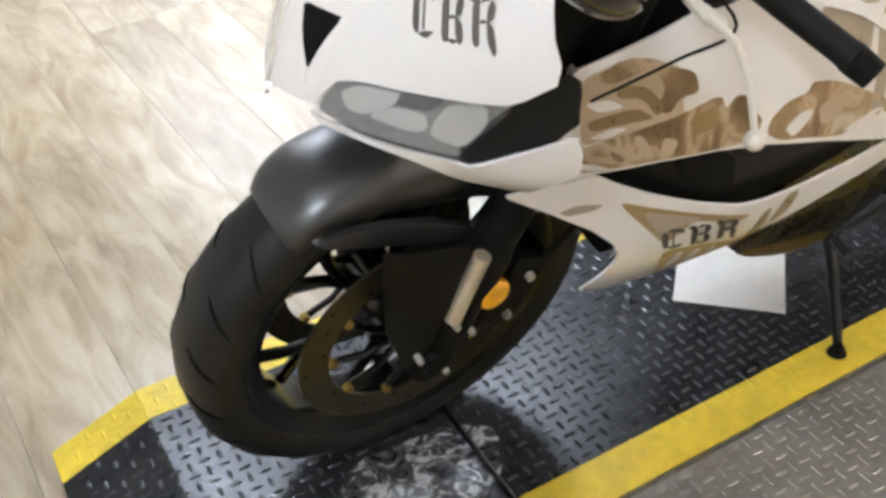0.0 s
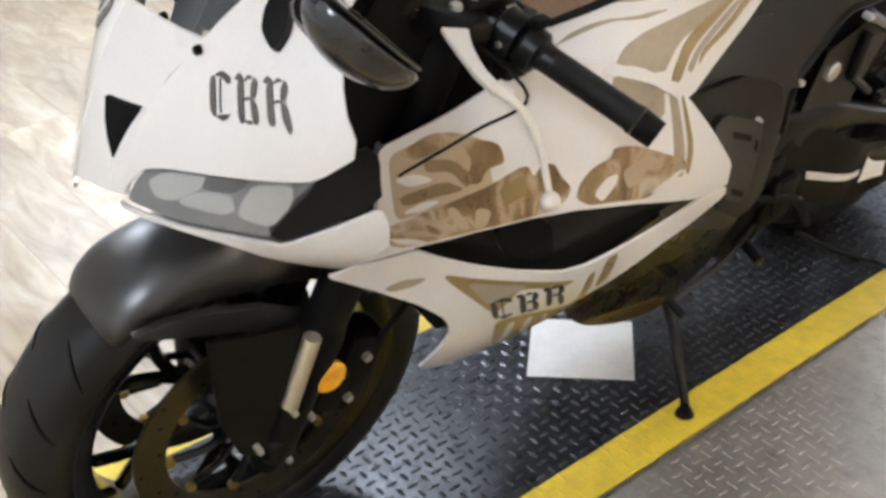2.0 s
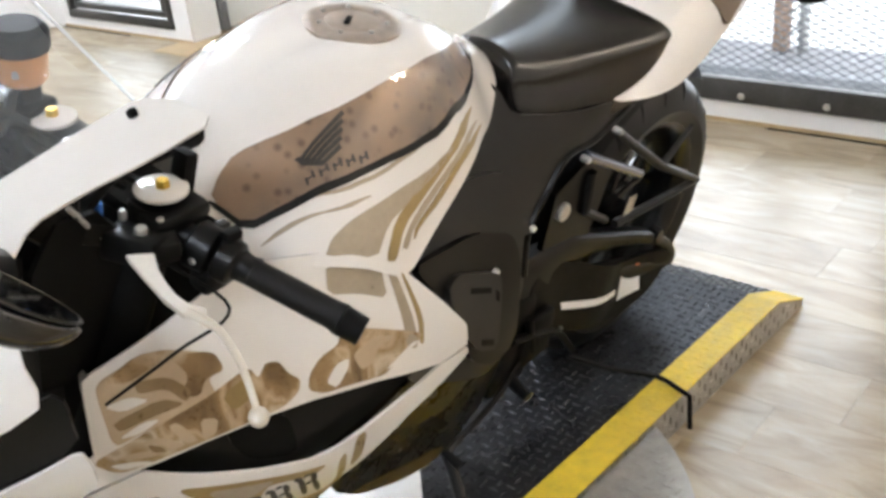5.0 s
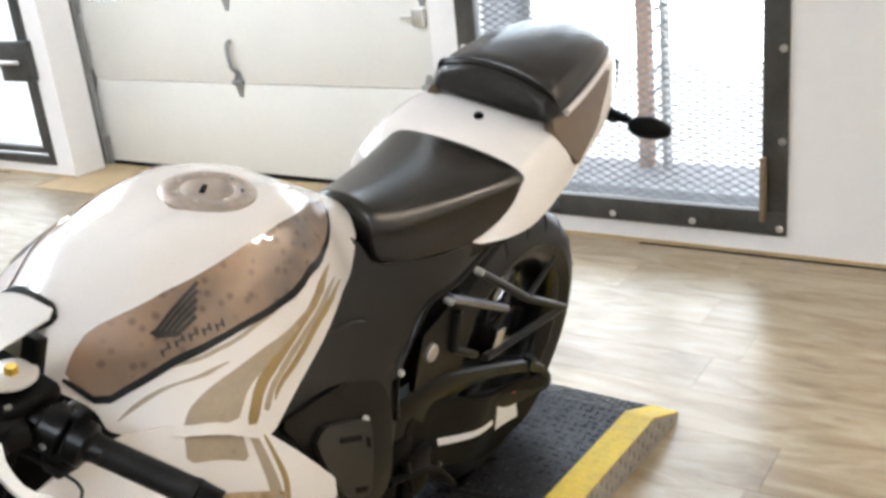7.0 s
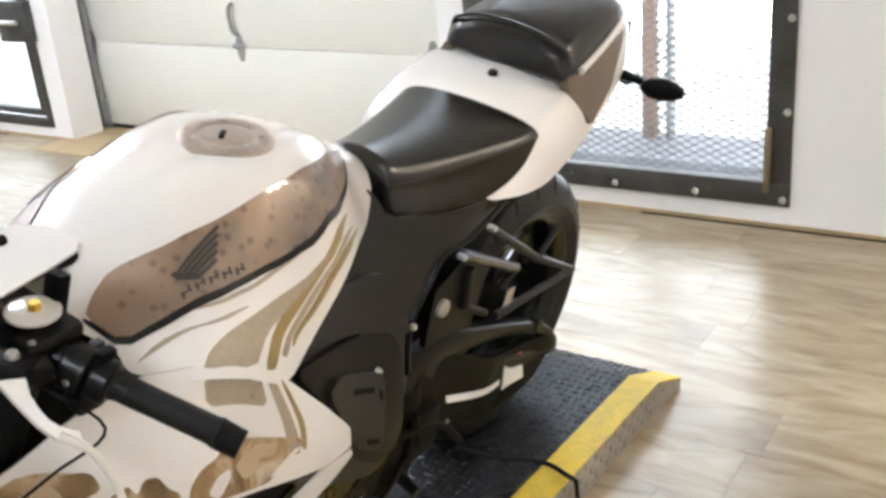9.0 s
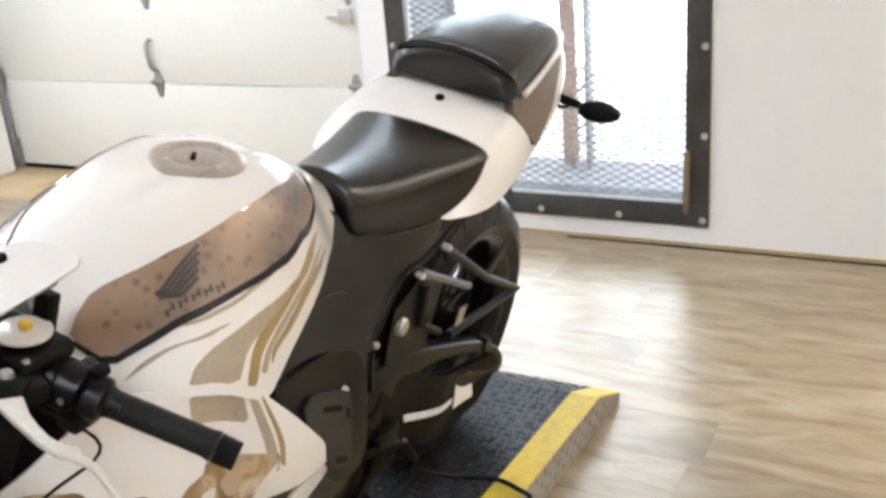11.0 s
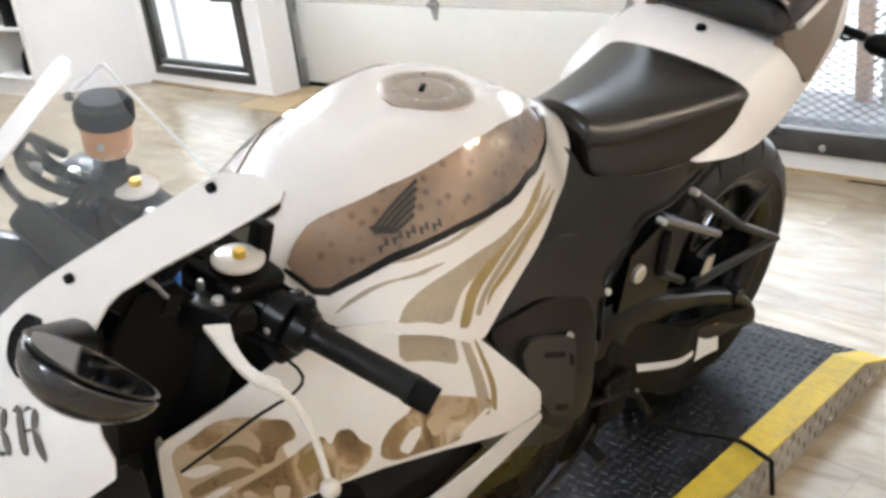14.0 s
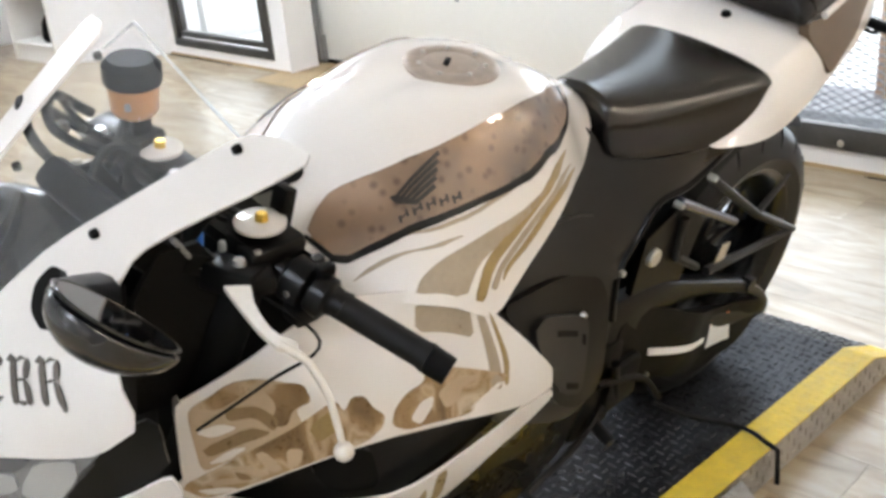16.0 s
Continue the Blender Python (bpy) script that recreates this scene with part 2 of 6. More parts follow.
def lathe(profile, seg=48, axis="y", centre=(0, 0, 0), start=0.0, end=360.0):
    """Turns a profile of (radius, along) about an axis through centre."""
    bm = bmesh.new()
    full = end - start >= 360
    n = seg if full else seg + 1
    rings = []
    for k in range(n):
        a = radians(start + (end - start) * k / seg)
        c, s = math.cos(a), math.sin(a)
        ring = []
        for r, h in profile:
            q = {"y": (r * c, h, r * s), "z": (r * c, r * s, h), "x": (h, r * c, r * s)}[axis]
            ring.append(bm.verts.new(Vector(q) + Vector(centre)))
        rings.append(ring)
    for k in range(seg):
        a, b = rings[k], rings[(k + 1) % n]
        for i in range(len(profile) - 1):
            bm.faces.new((a[i], a[i + 1], b[i + 1], b[i]))
    bmesh.ops.remove_doubles(bm, verts=bm.verts, dist=1e-6)
    return bm


def slab(points, z0, z1):
    """A plate with the outline points (x, y) between two heights."""
    bm = bmesh.new()
    lo, hi = [bm.verts.new((x, y, z0)) for x, y in points], [bm.verts.new((x, y, z1)) for x, y in points]
    bm.faces.new(lo[::-1])
    bm.faces.new(hi)
    for k in range(len(points)):
        j = (k + 1) % len(points)
        bm.faces.new((lo[k], lo[j], hi[j], hi[k]))
    return bm


def empty(name, m=None):
    ob = new(name)
    ob.empty_display_size = 0.1
    if m is not None:
        ob.matrix_world = m
    return ob


def moved(bm, m):
    bmesh.ops.transform(bm, matrix=m, verts=bm.verts)
    return bm


# ---------------------------------------------------------------- the room
ROOM_X0, WALL_X, DOOR_X, ROOM_Y0, ROOM_Y1, ROOM_H = -3.6, 2.5, 2.78, -3.4, 6.4, 2.8


def wall_run(name, boxes, label):
    ob = mesh_ob(name, join(*[box(*b) for b in boxes]), WALL, False)
    return tagged(ob, label, "wall", kind="structure")


T = 0.20
wall_run("wall_east", [
    (WALL_X, WALL_X + T, ROOM_Y0, -0.30, 0, ROOM_H), (WALL_X, WALL_X + T, -0.30, 0.96, 0, 0.078), (WALL_X, WALL_X + T, -0.30, 0.96, 2.15, ROOM_H),
    (WALL_X, WALL_X + T, 0.96, 1.085, 0, ROOM_H), (WALL_X, WALL_X + T, 1.085, 3.515, 2.2, ROOM_H), (WALL_X, WALL_X + T, 3.515, 3.655, 0, ROOM_H),
    (WALL_X, WALL_X + T, 3.655, 4.70, 0, 0.066), (WALL_X, WALL_X + T, 3.655, 4.70, 2.15, ROOM_H), (WALL_X, WALL_X + T, 4.70, 4.80, 0, ROOM_H),
    (WALL_X + T, DOOR_X + 0.12, 1.02, 1.085, 0, ROOM_H), (WALL_X + T, DOOR_X + 0.12, 3.61, 3.70, 0, ROOM_H), (DOOR_X, DOOR_X + 0.12, 1.085, 3.61, 2.2, ROOM_H)],
    "white painted wall with a garage door and two glazed openings")
diag = mesh_ob("wall_corner", slab([(2.5, 4.78), (1.97, 5.27), (2.05, 5.40), (2.70, 4.80)], 0, ROOM_H), WALL, False)
tagged(diag, "white painted slanting wall beside the glazed door", "wall", kind="structure")
wall_run("wall_north", [(ROOM_X0, 2.7, ROOM_Y1, ROOM_Y1 + T, 0, ROOM_H), (2.26, 2.46, 5.10, ROOM_Y1, 0, ROOM_H)], "white painted wall behind the shelves")
wall_run("wall_west", [(ROOM_X0 - T, ROOM_X0, ROOM_Y0, ROOM_Y1, 0, ROOM_H)], "plain white painted wall")
wall_run("wall_south", [(ROOM_X0, 2.7, ROOM_Y0 - T, ROOM_Y0, 0, ROOM_H)], "plain white painted wall")
tagged(mesh_ob("ceiling", box(ROOM_X0 - T, 2.95, ROOM_Y0 - T, ROOM_Y1 + T, ROOM_H, ROOM_H + 0.15), CEIL, False), "white painted ceiling", "ceiling", kind="structure")
ground = mesh_ob("ground", box(-30, 30, -30, 30, -0.30, -0.05), plain("pale_concrete", (0.70, 0.70, 0.69), 0.8, 0, 0.1, 3), False)
tagged(ground, "pale concrete ground outside", "ground", kind="structure")
back = mesh_ob("backdrop", box(6.0, 6.05, -9, 12, -0.04, 6), BACK, False)
tagged(back, "white overcast daylight outside the openings", "backdrop", kind="structure")


def ceiling_light(x, y, a, glow):
    e = empty("ceiling_light", Matrix.Translation((x, y, ROOM_H - 0.075)))
    b = a + 0.02
    part("frame", join(box(-b, b, -b, -a, 0, 0.07), box(-b, b, a, b, 0, 0.07), box(-b, -a, -a, a, 0, 0.07), box(a, b, -a, a, 0, 0.07)), SHELF, e, smooth=False)
    part("diffuser", box(-a, a, -a, a, 0.012, 0.03), glow, e, "glowing white diffuser", False)
    return tagged(e, "square white ceiling light panel fixed to the ceiling", "ceiling light", "ceiling lights")


for lx, ly, half, glow in ((1.0, 2.2, 0.30, LAMPG), (-2.3, -1.3, 0.30, LAMPG), (1.95, -2.7, 0.20, LAMPW), (1.2, 5.5, 0.75, LAMPS), (-0.45, 2.4, 0.30, LAMPG)):
    ceiling_light(lx, ly, half, glow)


# ---- the window with expanded steel
def frame_bars(y0, y1, z0, z1, wide, x0, x1):
    return [("frame_bar", (x0, x1, y0, y1, z0, z0 + wide)), ("frame_bar", (x0, x1, y0, y1, z1 - wide, z1)),
            ("frame_bar", (x0, x1, y0, y0 + wide, z0 + wide, z1 - wide)), ("frame_bar", (x0, x1, y1 - wide, y1, z0 + wide, z1 - wide))]


def bolt(parent, x, y, z, r=0.013):
    part("bolt", lathe([(0, -0.008), (r * 0.7, -0.008), (r, -0.003), (r, 0)], 10, "x", (x, y, z)), SILVER, parent)


win = empty("window_1", Matrix.Translation((WALL_X, 0, 0)))
tagged(win, "tall window with a bolted dark steel frame and expanded mesh", "window", kind="structure")
for n, b in frame_bars(-0.301, 0.957, 0.079, 2.14, 0.085, -0.012, 0.03):
    part(n, box(*b, 0.003), STEEL, win)
for k in range(5):
    bolt(win, -0.012, -0.279 + 0.308 * k if k < 4 else 0.93, 0.105)
for k in range(1, 7):
    bolt(win, -0.012, -0.283, 0.105 + 0.31 * k)
    bolt(win, -0.012, 0.93, 0.105 + 0.31 * k)
part("hinge", box(-0.03, -0.013, -0.235, -0.213, 0.13, 0.36, 0.003), plain("rusty_flat_bar", (0.20, 0.15, 0.09), 0.6, 0.3, 0.3, 20), win, "rusty flat bar")
m = bmesh.new()


def strand(bm, a, b, w=0.0017, d=0.002):
    a, b = Vector(a), Vector(b)
    n = Vector((0, -(b - a).z, (b - a).y)).normalized() * w
    o = Vector((d, 0, 0))
    v = [bm.verts.new(p) for p in (a + n - o, a - n - o, b - n - o, b + n - o, a + n + o, a - n + o, b - n + o, b + n + o)]
    for f in ((0, 1, 2, 3), (7, 6, 5, 4), (0, 3, 7, 4), (1, 5, 6, 2)):
        bm.faces.new([v[k] for k in f])


DY, DZ = 0.054, 0.028
for j in range(int(1.98 / (DZ / 2))):
    z = 0.15 + j * DZ / 2
    for k in range(int(1.1 / DY) + 1):
        y = -0.22 + k * DY + (DY / 2 if j % 2 else 0)
        for s in (-1, 1):
            if -0.23 < y + s * DY / 2 < 0.89:
                strand(m, (0.035, y, z), (0.035, y + s * DY / 2, z + DZ / 2))
tagged(part("expanded_mesh", m, MESHM, win, "diamond pattern expanded steel mesh", False), kind="stuff")
pane = part("pane", box(0.12, 0.126, -0.30, 0.955, 0.08, 2.14), PANE, win, "clear glass", False)
pane.visible_shadow = False
ledge = mesh_ob("outdoor_ledge", box(2.72, 3.08, -0.9, 1.02, -0.05, 0.135, 0.006), plain("stained_grey_concrete", (0.24, 0.245, 0.26), 0.8, 0, 0.35, 7, 0, 0.2), False)
tagged(ledge, "stained grey concrete ledge outside the window", "ledge", kind="structure")
side = mesh_ob("wall_return", slab([(2.72, 0.99), (3.02, 0.935), (3.02, 1.08), (2.72, 1.08)], 0.135, 2.4), plain("grey_outer_wall", (0.30, 0.31, 0.33), 0.8, 0, 0.1, 4), False)
tagged(side, "grey outer wall return beside the window", "wall", kind="structure")
rail = tagged(empty("outdoor_railing", Matrix.Translation((3.0, 0.425, 0))), "brown timber post and rail outside the window", "railing")
part("post", box(-0.03, 0.03, -0.052, 0.002, 0.135, 2.4, 0.006), BRICK, rail, "brown timber post")
part("post", box(-0.03, 0.03, -0.122, -0.100, 0.135, 2.4, 0.004), GALV, rail, "grey steel post")
for k in range(26):
    part("lattice_bar", tube([(-0.01, -0.054, 0.20 + 0.08 * k), (-0.01, -0.100, 0.245 + 0.08 * k)], 0.005, 6), GALV, rail)
part("post", box(-0.03, 0.0, 0.470, 0.505, 0.135, 2.4, 0.004), GALV, rail, "grey steel post")

# ---- the glazed steel door
gd = empty("door_1", Matrix.Translation((WALL_X, 0, 0)))
tagged(gd, "glazed door in a black steel frame, closed, with a lock box", "door", kind="structure")
for n, b in frame_bars(3.655, 4.70, 0.066, 2.14, 0.045, -0.01, 0.03):
    part(n, box(*b, 0.003), STEEL, gd)
for n, b in frame_bars(3.715, 4.635, 0.125, 2.08, 0.035, 0.0, 0.04):
    part("leaf_bar", box(*b, 0.003), STEEL, gd)
lock = part("lock_box", box(-0.045, 0.0, 3.63, 3.89, 0.54, 0.755, 0.006), STEEL, gd, "black steel lock box")
part("handle", tube(curve([(-0.06, 3.70, 0.645), (-0.075, 3.74, 0.648), (-0.075, 3.83, 0.65), (-0.06, 3.86, 0.65)]), 0.012), SILVER, lock, "silver lever handle")
gp = part("pane", box(0.05, 0.056, 3.715, 4.64, 0.13, 2.08), PANE, gd, "clear glass", False)
gp.visible_shadow = False
tie = part("cord", tube([(-0.02, 4.50, 1.25), (-0.022, 4.49, 0.98), (-0.02, 4.49, 0.90)], 0.012, 8), plain("green_cord", (0.05, 0.35, 0.14), 0.6), gd, "green cord")
reveal = mesh_ob("wall_reveal", join(slab([(2.72, 4.66), (3.35, 4.44), (3.35, 4.56), (2.72, 4.78)], 0, 2.4), box(2.72, 3.35, 3.60, 4.44, 0.0, 0.07)), WALL, False)
tagged(reveal, "white painted reveal and sill behind the glazed door", "wall", kind="structure")
outer = tagged(empty("outer_window_frame", Matrix.Translation((3.36, 0, 0))), "grey window frame outside the glazed door", "window frame")
for b in ((0, 0.05, 3.62, 3.68, 0.07, 2.2), (0, 0.05, 4.36, 4.425, 0.07, 2.2), (0, 0.05, 3.68, 4.36, 0.07, 0.13)):
    part("bar", box(*b, 0.004), GALV, outer)

# ---- the sectional garage door
gdoor = empty("door_2", Matrix.Translation((DOOR_X, 0, 0)))
tagged(gdoor, "closed cream sectional garage door with steel hinges", "garage door", kind="structure")
edges = [0.026, 0.49, 0.915, 1.34, 1.765, 2.2]
for a, b in zip(edges, edges[1:]):
    part("door_section", box(0, 0.045, 1.10, 3.595, a, b - 0.005, 0.004), DOORP, gdoor)
part("seal", box(-0.003, 0.05, 1.10, 3.595, 0.006, 0.026), MATTE, gdoor, "black rubber seal", False)


def hinge(y, z, s=1.0):
    b1 = moved(slab([(-0.03 * s, 0), (0.03 * s, 0), (0.012 * s, 0.055 * s), (-0.012 * s, 0.055 * s)], 0, 0.006), Matrix(((0, 0, -1, 0), (1, 0, 0, y), (0, 1, 0, z), (0, 0, 0, 1))))
    b2 = moved(slab([(-0.03 * s, 0), (0.03 * s, 0), (0.010 * s, -0.075 * s), (-0.010 * s, -0.075 * s)], 0, 0.006), Matrix(((0, 0, -1, 0), (1, 0, 0, y), (0, 1, 0, z), (0, 0, 0, 1))))
    b3 = moved(lathe([(0, -0.035), (0.011, -0.035), (0.011, 0.035), (0, 0.035)], 10, "y"), Matrix.Translation((-0.012, y, z)))
    part("hinge", join(b1, b2, b3), GALV, gdoor, "galvanised steel hinge")


for z in edges[1:-1]:
    for y in (2.44, 3.555, 1.30):
        hinge(y, z + 0.005)
part("lift_handle", tube(curve([(-0.005, 2.445, 0.55), (-0.035, 2.445, 0.575), (-0.04, 2.45, 0.64), (-0.03, 2.455, 0.685), (-0.005, 2.455, 0.70)]), 0.011, 8), GALV, gdoor, "bent steel lift handle")
part("slide_lock", join(box(-0.03, 0, 1.285, 1.345, 0.765, 0.835, 0.004), box(-0.022, -0.008, 1.345, 1.41, 0.792, 0.808, 0.003)), SILVER, gdoor, "steel slide lock")
for y in (3.56,):
    part("roller_bracket", join(box(-0.03, 0, y - 0.04, y + 0.03, 0.01, 0.17, 0.004), box(-0.05, -0.03, y - 0.02, y + 0.03, 0.03, 0.07, 0.004)), GALV, gdoor, "galvanised roller bracket")
trk = join(box(-0.048, -0.044, 3.530, 3.566, 0.02, 2.2), box(-0.044, -0.014, 3.562, 3.566, 0.02, 2.2), box(-0.044, -0.022, 3.530, 3.534, 0.02, 2.2))
part("track", trk, GALV, gdoor, "vertical steel door track", False)
thr = mesh_ob("threshold", box(2.30, DOOR_X, 1.10, 3.61, 0.0005, 0.006, 0.002), TRIM)
tagged(thr, "tan threshold strip below the garage door", "threshold", kind="structure")
sk = mesh_ob("baseboard", join(box(WALL_X - 0.006, WALL_X, ROOM_Y0, 1.085, 0.0, 0.014), box(WALL_X - 0.006, WALL_X, 3.515, 4.78, 0.0, 0.014)), TRIM, False)
tagged(sk, "thin tan strip along the foot of the wall", "baseboard", kind="structure")

# ---- shelf unit by the slanting wall
su = tagged(empty("shelf_unit", pose(2.23, 5.30, 0, 0, 0, 6)), "white shelf unit with black things on its shelves", "shelf unit")
W2 = 0.48
part("side_panel", box(-0.28, 0.0, 0.0, 0.02, 0, 1.8, 0.002), SHELF, su)
part("side_panel", box(-0.28, 0.0, W2, W2 + 0.02, 0, 1.8, 0.002), SHELF, su)
part("back_panel", box(0.0, 0.012, 0.0, W2 + 0.02, 0, 1.8), SHELF, su, smooth=False)
for z in (0.10, 0.42, 0.78, 1.14, 1.5, 1.78):
    part("shelf", box(-0.28, 0.0, 0.02, W2, z, z + 0.02, 0.002), SHELF, su)
part("plinth", box(-0.27, -0.25, 0.02, W2, 0, 0.10), SHELF, su, smooth=False)


def boot(y, z, tall):
    e = tagged(empty("helmet_bag", su.matrix_world @ Matrix.Translation((-0.14, y, z))), "black fabric bag lying on a white shelf", "bag", "bags on the shelves")
    bm = lathe([(0, 0), (0.085, 0.0), (0.10, 0.03), (0.095, tall * 0.6), (0.06, tall * 0.9), (0.02, tall), (0, tall)], 14, "z")
    for v in bm.verts:
        v.co.x *= 1.0 + 0.25 * math.sin(9 * v.co.z + y * 20)
        v.co.y *= 0.9 + 0.2 * math.sin(14 * v.co.z)
    part("body", bm, MATTE, e)
    part("strap", tube(curve([(-0.05, 0, tall * 0.8), (-0.02, 0.01, tall * 1.12), (0.05, 0, tall * 0.82)]), 0.008, 8), MATTE, e)


for y, z, h in ((0.17, 0.12, 0.19), (0.35, 0.80, 0.22)):
    boot(y, z, h)
bx = tagged(empty("document_box", su.matrix_world @ Matrix.Translation((-0.13, 0.15, 0.44))), "black cardboard document box standing on a white shelf", "box")
part("body", box(-0.12, 0.10, -0.09, 0.09, 0, 0.27, 0.004), MATTE, bx)
part("lid", box(-0.124, 0.104, -0.094, 0.094, 0.27, 0.30, 0.004), MATTE, bx)
wr = tagged(empty("cable_coil", su.matrix_world @ Matrix.Translation((-0.15, 0.36, 0.442))), "coil of thin grey cable on a white shelf", "cable")
part("coil", join(*[tube([((0.06 + 0.006 * k) * math.cos(q * 0.5), (0.06 + 0.004 * k) * math.sin(q * 0.5), 0.006 + 0.016 * k + 0.006 * math.sin(q + k)) for q in range(13)], 0.005, 6) for k in range(6)]), GALV, wr)
pk = tagged(empty("parked_scooter", pose(1.66, 6.02, 0, 0, 0, -8)), "dark motor scooter parked by the shelf unit", "scooter")
TYRE = [(0.19, -0.05), (0.24, -0.055), (0.27, -0.02), (0.27, 0.02), (0.24, 0.055), (0.19, 0.05), (0.19, -0.05)]
for x in (0, -1.2):
    t = part("tyre", lathe(TYRE, 36, "y", (x, 0, 0.27)), RUBBER, pk)
    part("rim", lathe([(0.02, -0.04), (0.06, -0.03), (0.18, -0.02), (0.195, -0.045), (0.195, 0.045), (0.18, 0.02), (0.06, 0.03), (0.02, 0.04)], 24, "y", (x, 0, 0.27)), GLOSS, t)
part("body", join(box(-1.3, -0.35, -0.16, 0.16, 0.42, 0.80, 0.09), box(-0.9, -0.25, -0.13, 0.13, 0.22, 0.50, 0.05)), GLOSS, pk)
part("fender", lathe([(0.28, -0.07), (0.30, -0.05), (0.305, 0), (0.30, 0.05), (0.28, 0.07), (0.29, 0.05), (0.296, 0), (0.29, -0.05), (0.28, -0.07)], 20, "y", (0, 0, 0.27), 40, 170), SATIN, pk)
for s in (-1, 1):
    part("fork", tube([(0, s * 0.09, 0.27), (-0.08, s * 0.09, 0.52), (-0.25, s * 0.09, 0.98)], [0.026, 0.030, 0.024]), DARKGREY, pk)
    part("brake_disc", lathe([(0.05, -0.004), (0.13, -0.004), (0.13, 0.004), (0.05, 0.004), (0.05, -0.004)], 24, "y", (0, s * 0.065, 0.27)), STEEL, pk)
    part("turn_signal", moved(lathe([(0, -0.05), (0.02, -0.03), (0.026, 0), (0.018, 0.03), (0, 0.045)], 12, "y"), pose(-0.10, s * 0.20, 0.74)), MATTE, pk)
part("headlight", moved(lathe([(0, -0.08), (0.06, -0.07), (0.09, -0.02), (0.085, 0.02), (0, 0.03)], 20, "x"), pose(-0.12, 0, 0.80)), GLOSS, pk)
part("cowl", moved(box(-0.10, 0.10, -0.15, 0.15, -0.12, 0.12, 0.06), pose(-0.18, 0, 0.72, 0, -18, 0)), SATIN, pk)
part("handlebar", tube(curve([(-0.2, -0.32, 0.98), (-0.26, -0.1, 0.96), (-0.26, 0.1, 0.96), (-0.2, 0.32, 0.98)]), 0.016), SATIN, pk)
part("cable", join(*[tube(curve([(-0.22, 0.05 * k - 0.1, 0.95), (-0.06, 0.06 * k - 0.1, 0.80), (-0.02, 0.05 * k - 0.08, 0.62), (-0.06, 0.09, 0.45)]), 0.008, 6) for k in range(4)]), MATTE, pk)

# ---------------------------------------------------------------- the display turntable and its runway
PLAT_H, HALF = 0.08, 0.301
stage = empty("display_platform", pose(0, 0.0105, 0, 0, 0, -2.2))
tagged(stage, "low dark tread plate platform with yellow edges and ramp ends", "platform")
BEND0, END0, BEND1, END1, LOW = -0.875, -1.03, 1.205, 1.347, 0.022


def deck_z(x):
    if x < BEND0:
        return LOW + (PLAT_H - LOW) * (x - END0) / (BEND0 - END0)
    if x > BEND1:
        return LOW + (PLAT_H - LOW) * (END1 - x) / (END1 - BEND1)
    return PLAT_H


def deck_strip(y0, y1, lift, base=0.004):
    """A strip of deck that follows the two ramps."""
    bm = bmesh.new()
    xs = [END0, BEND0, BEND1, END1]
    rows = [[bm.verts.new((x, y, deck_z(x) + lift + d)) for x in xs] for y, d in ((y0, 0), (y1, 0), (y1, -base), (y0, -base))]
    for k in range(4):
        a, b = rows[k], rows[(k + 1) % 4]
        for i in range(3):
            bm.faces.new((a[i], a[i + 1], b[i + 1], b[i]))
    bm.faces.new([r[0] for r in rows])
    bm.faces.new([r[3] for r in rows][::-1])
    return bm


def lugs(xr, yr, place, keep, pitch=0.0235, long=0.0132, wide=0.0044, high=0.0014):
    """Raised tread lugs, crosswise in turn, on one sheet."""
    vs, fs = [], []
    for i in range(int((xr[1] - xr[0]) / pitch)):
        for j in range(int((yr[1] - yr[0]) / pitch)):
            x, y = xr[0] + (i + 0.5) * pitch, yr[0] + (j + 0.5) * pitch
            if not keep(x, y):
                continue
            dx, dy = (1, 0) if (i + j) % 2 else (0, 1)
            n = len(vs)
            for a, b, h in ((1, 0, 0), (0.35, 1, 0), (-0.35, 1, 0), (-1, 0, 0), (-0.35, -1, 0), (0.35, -1, 0), (0.5, 0, 1), (-0.5, 0, 1)):
                px, py = x + dx * a * long - dy * b * wide, y + dy * a * long + dx * b * wide
                vs.append(place(px, py, h * high - (0 if h else 0.0004)))
            fs += [(n + a, n + b, n + c) for a, b, c in ((0, 1, 6), (5, 0, 6), (2, 3, 7), (3, 4, 7))]
            fs += [(n + 1, n + 2, n + 7, n + 6), (n + 4, n + 5, n + 6, n + 7)]
    return vs, fs


def lug_part(name, data, material, parent):
    me = bpy.data.meshes.new(name)
    me.from_pydata(data[0], [], data[1])
    me.materials.append(material)
    ob = new(name, me)
    ob.parent = parent
    return tagged(ob, kind="stuff")


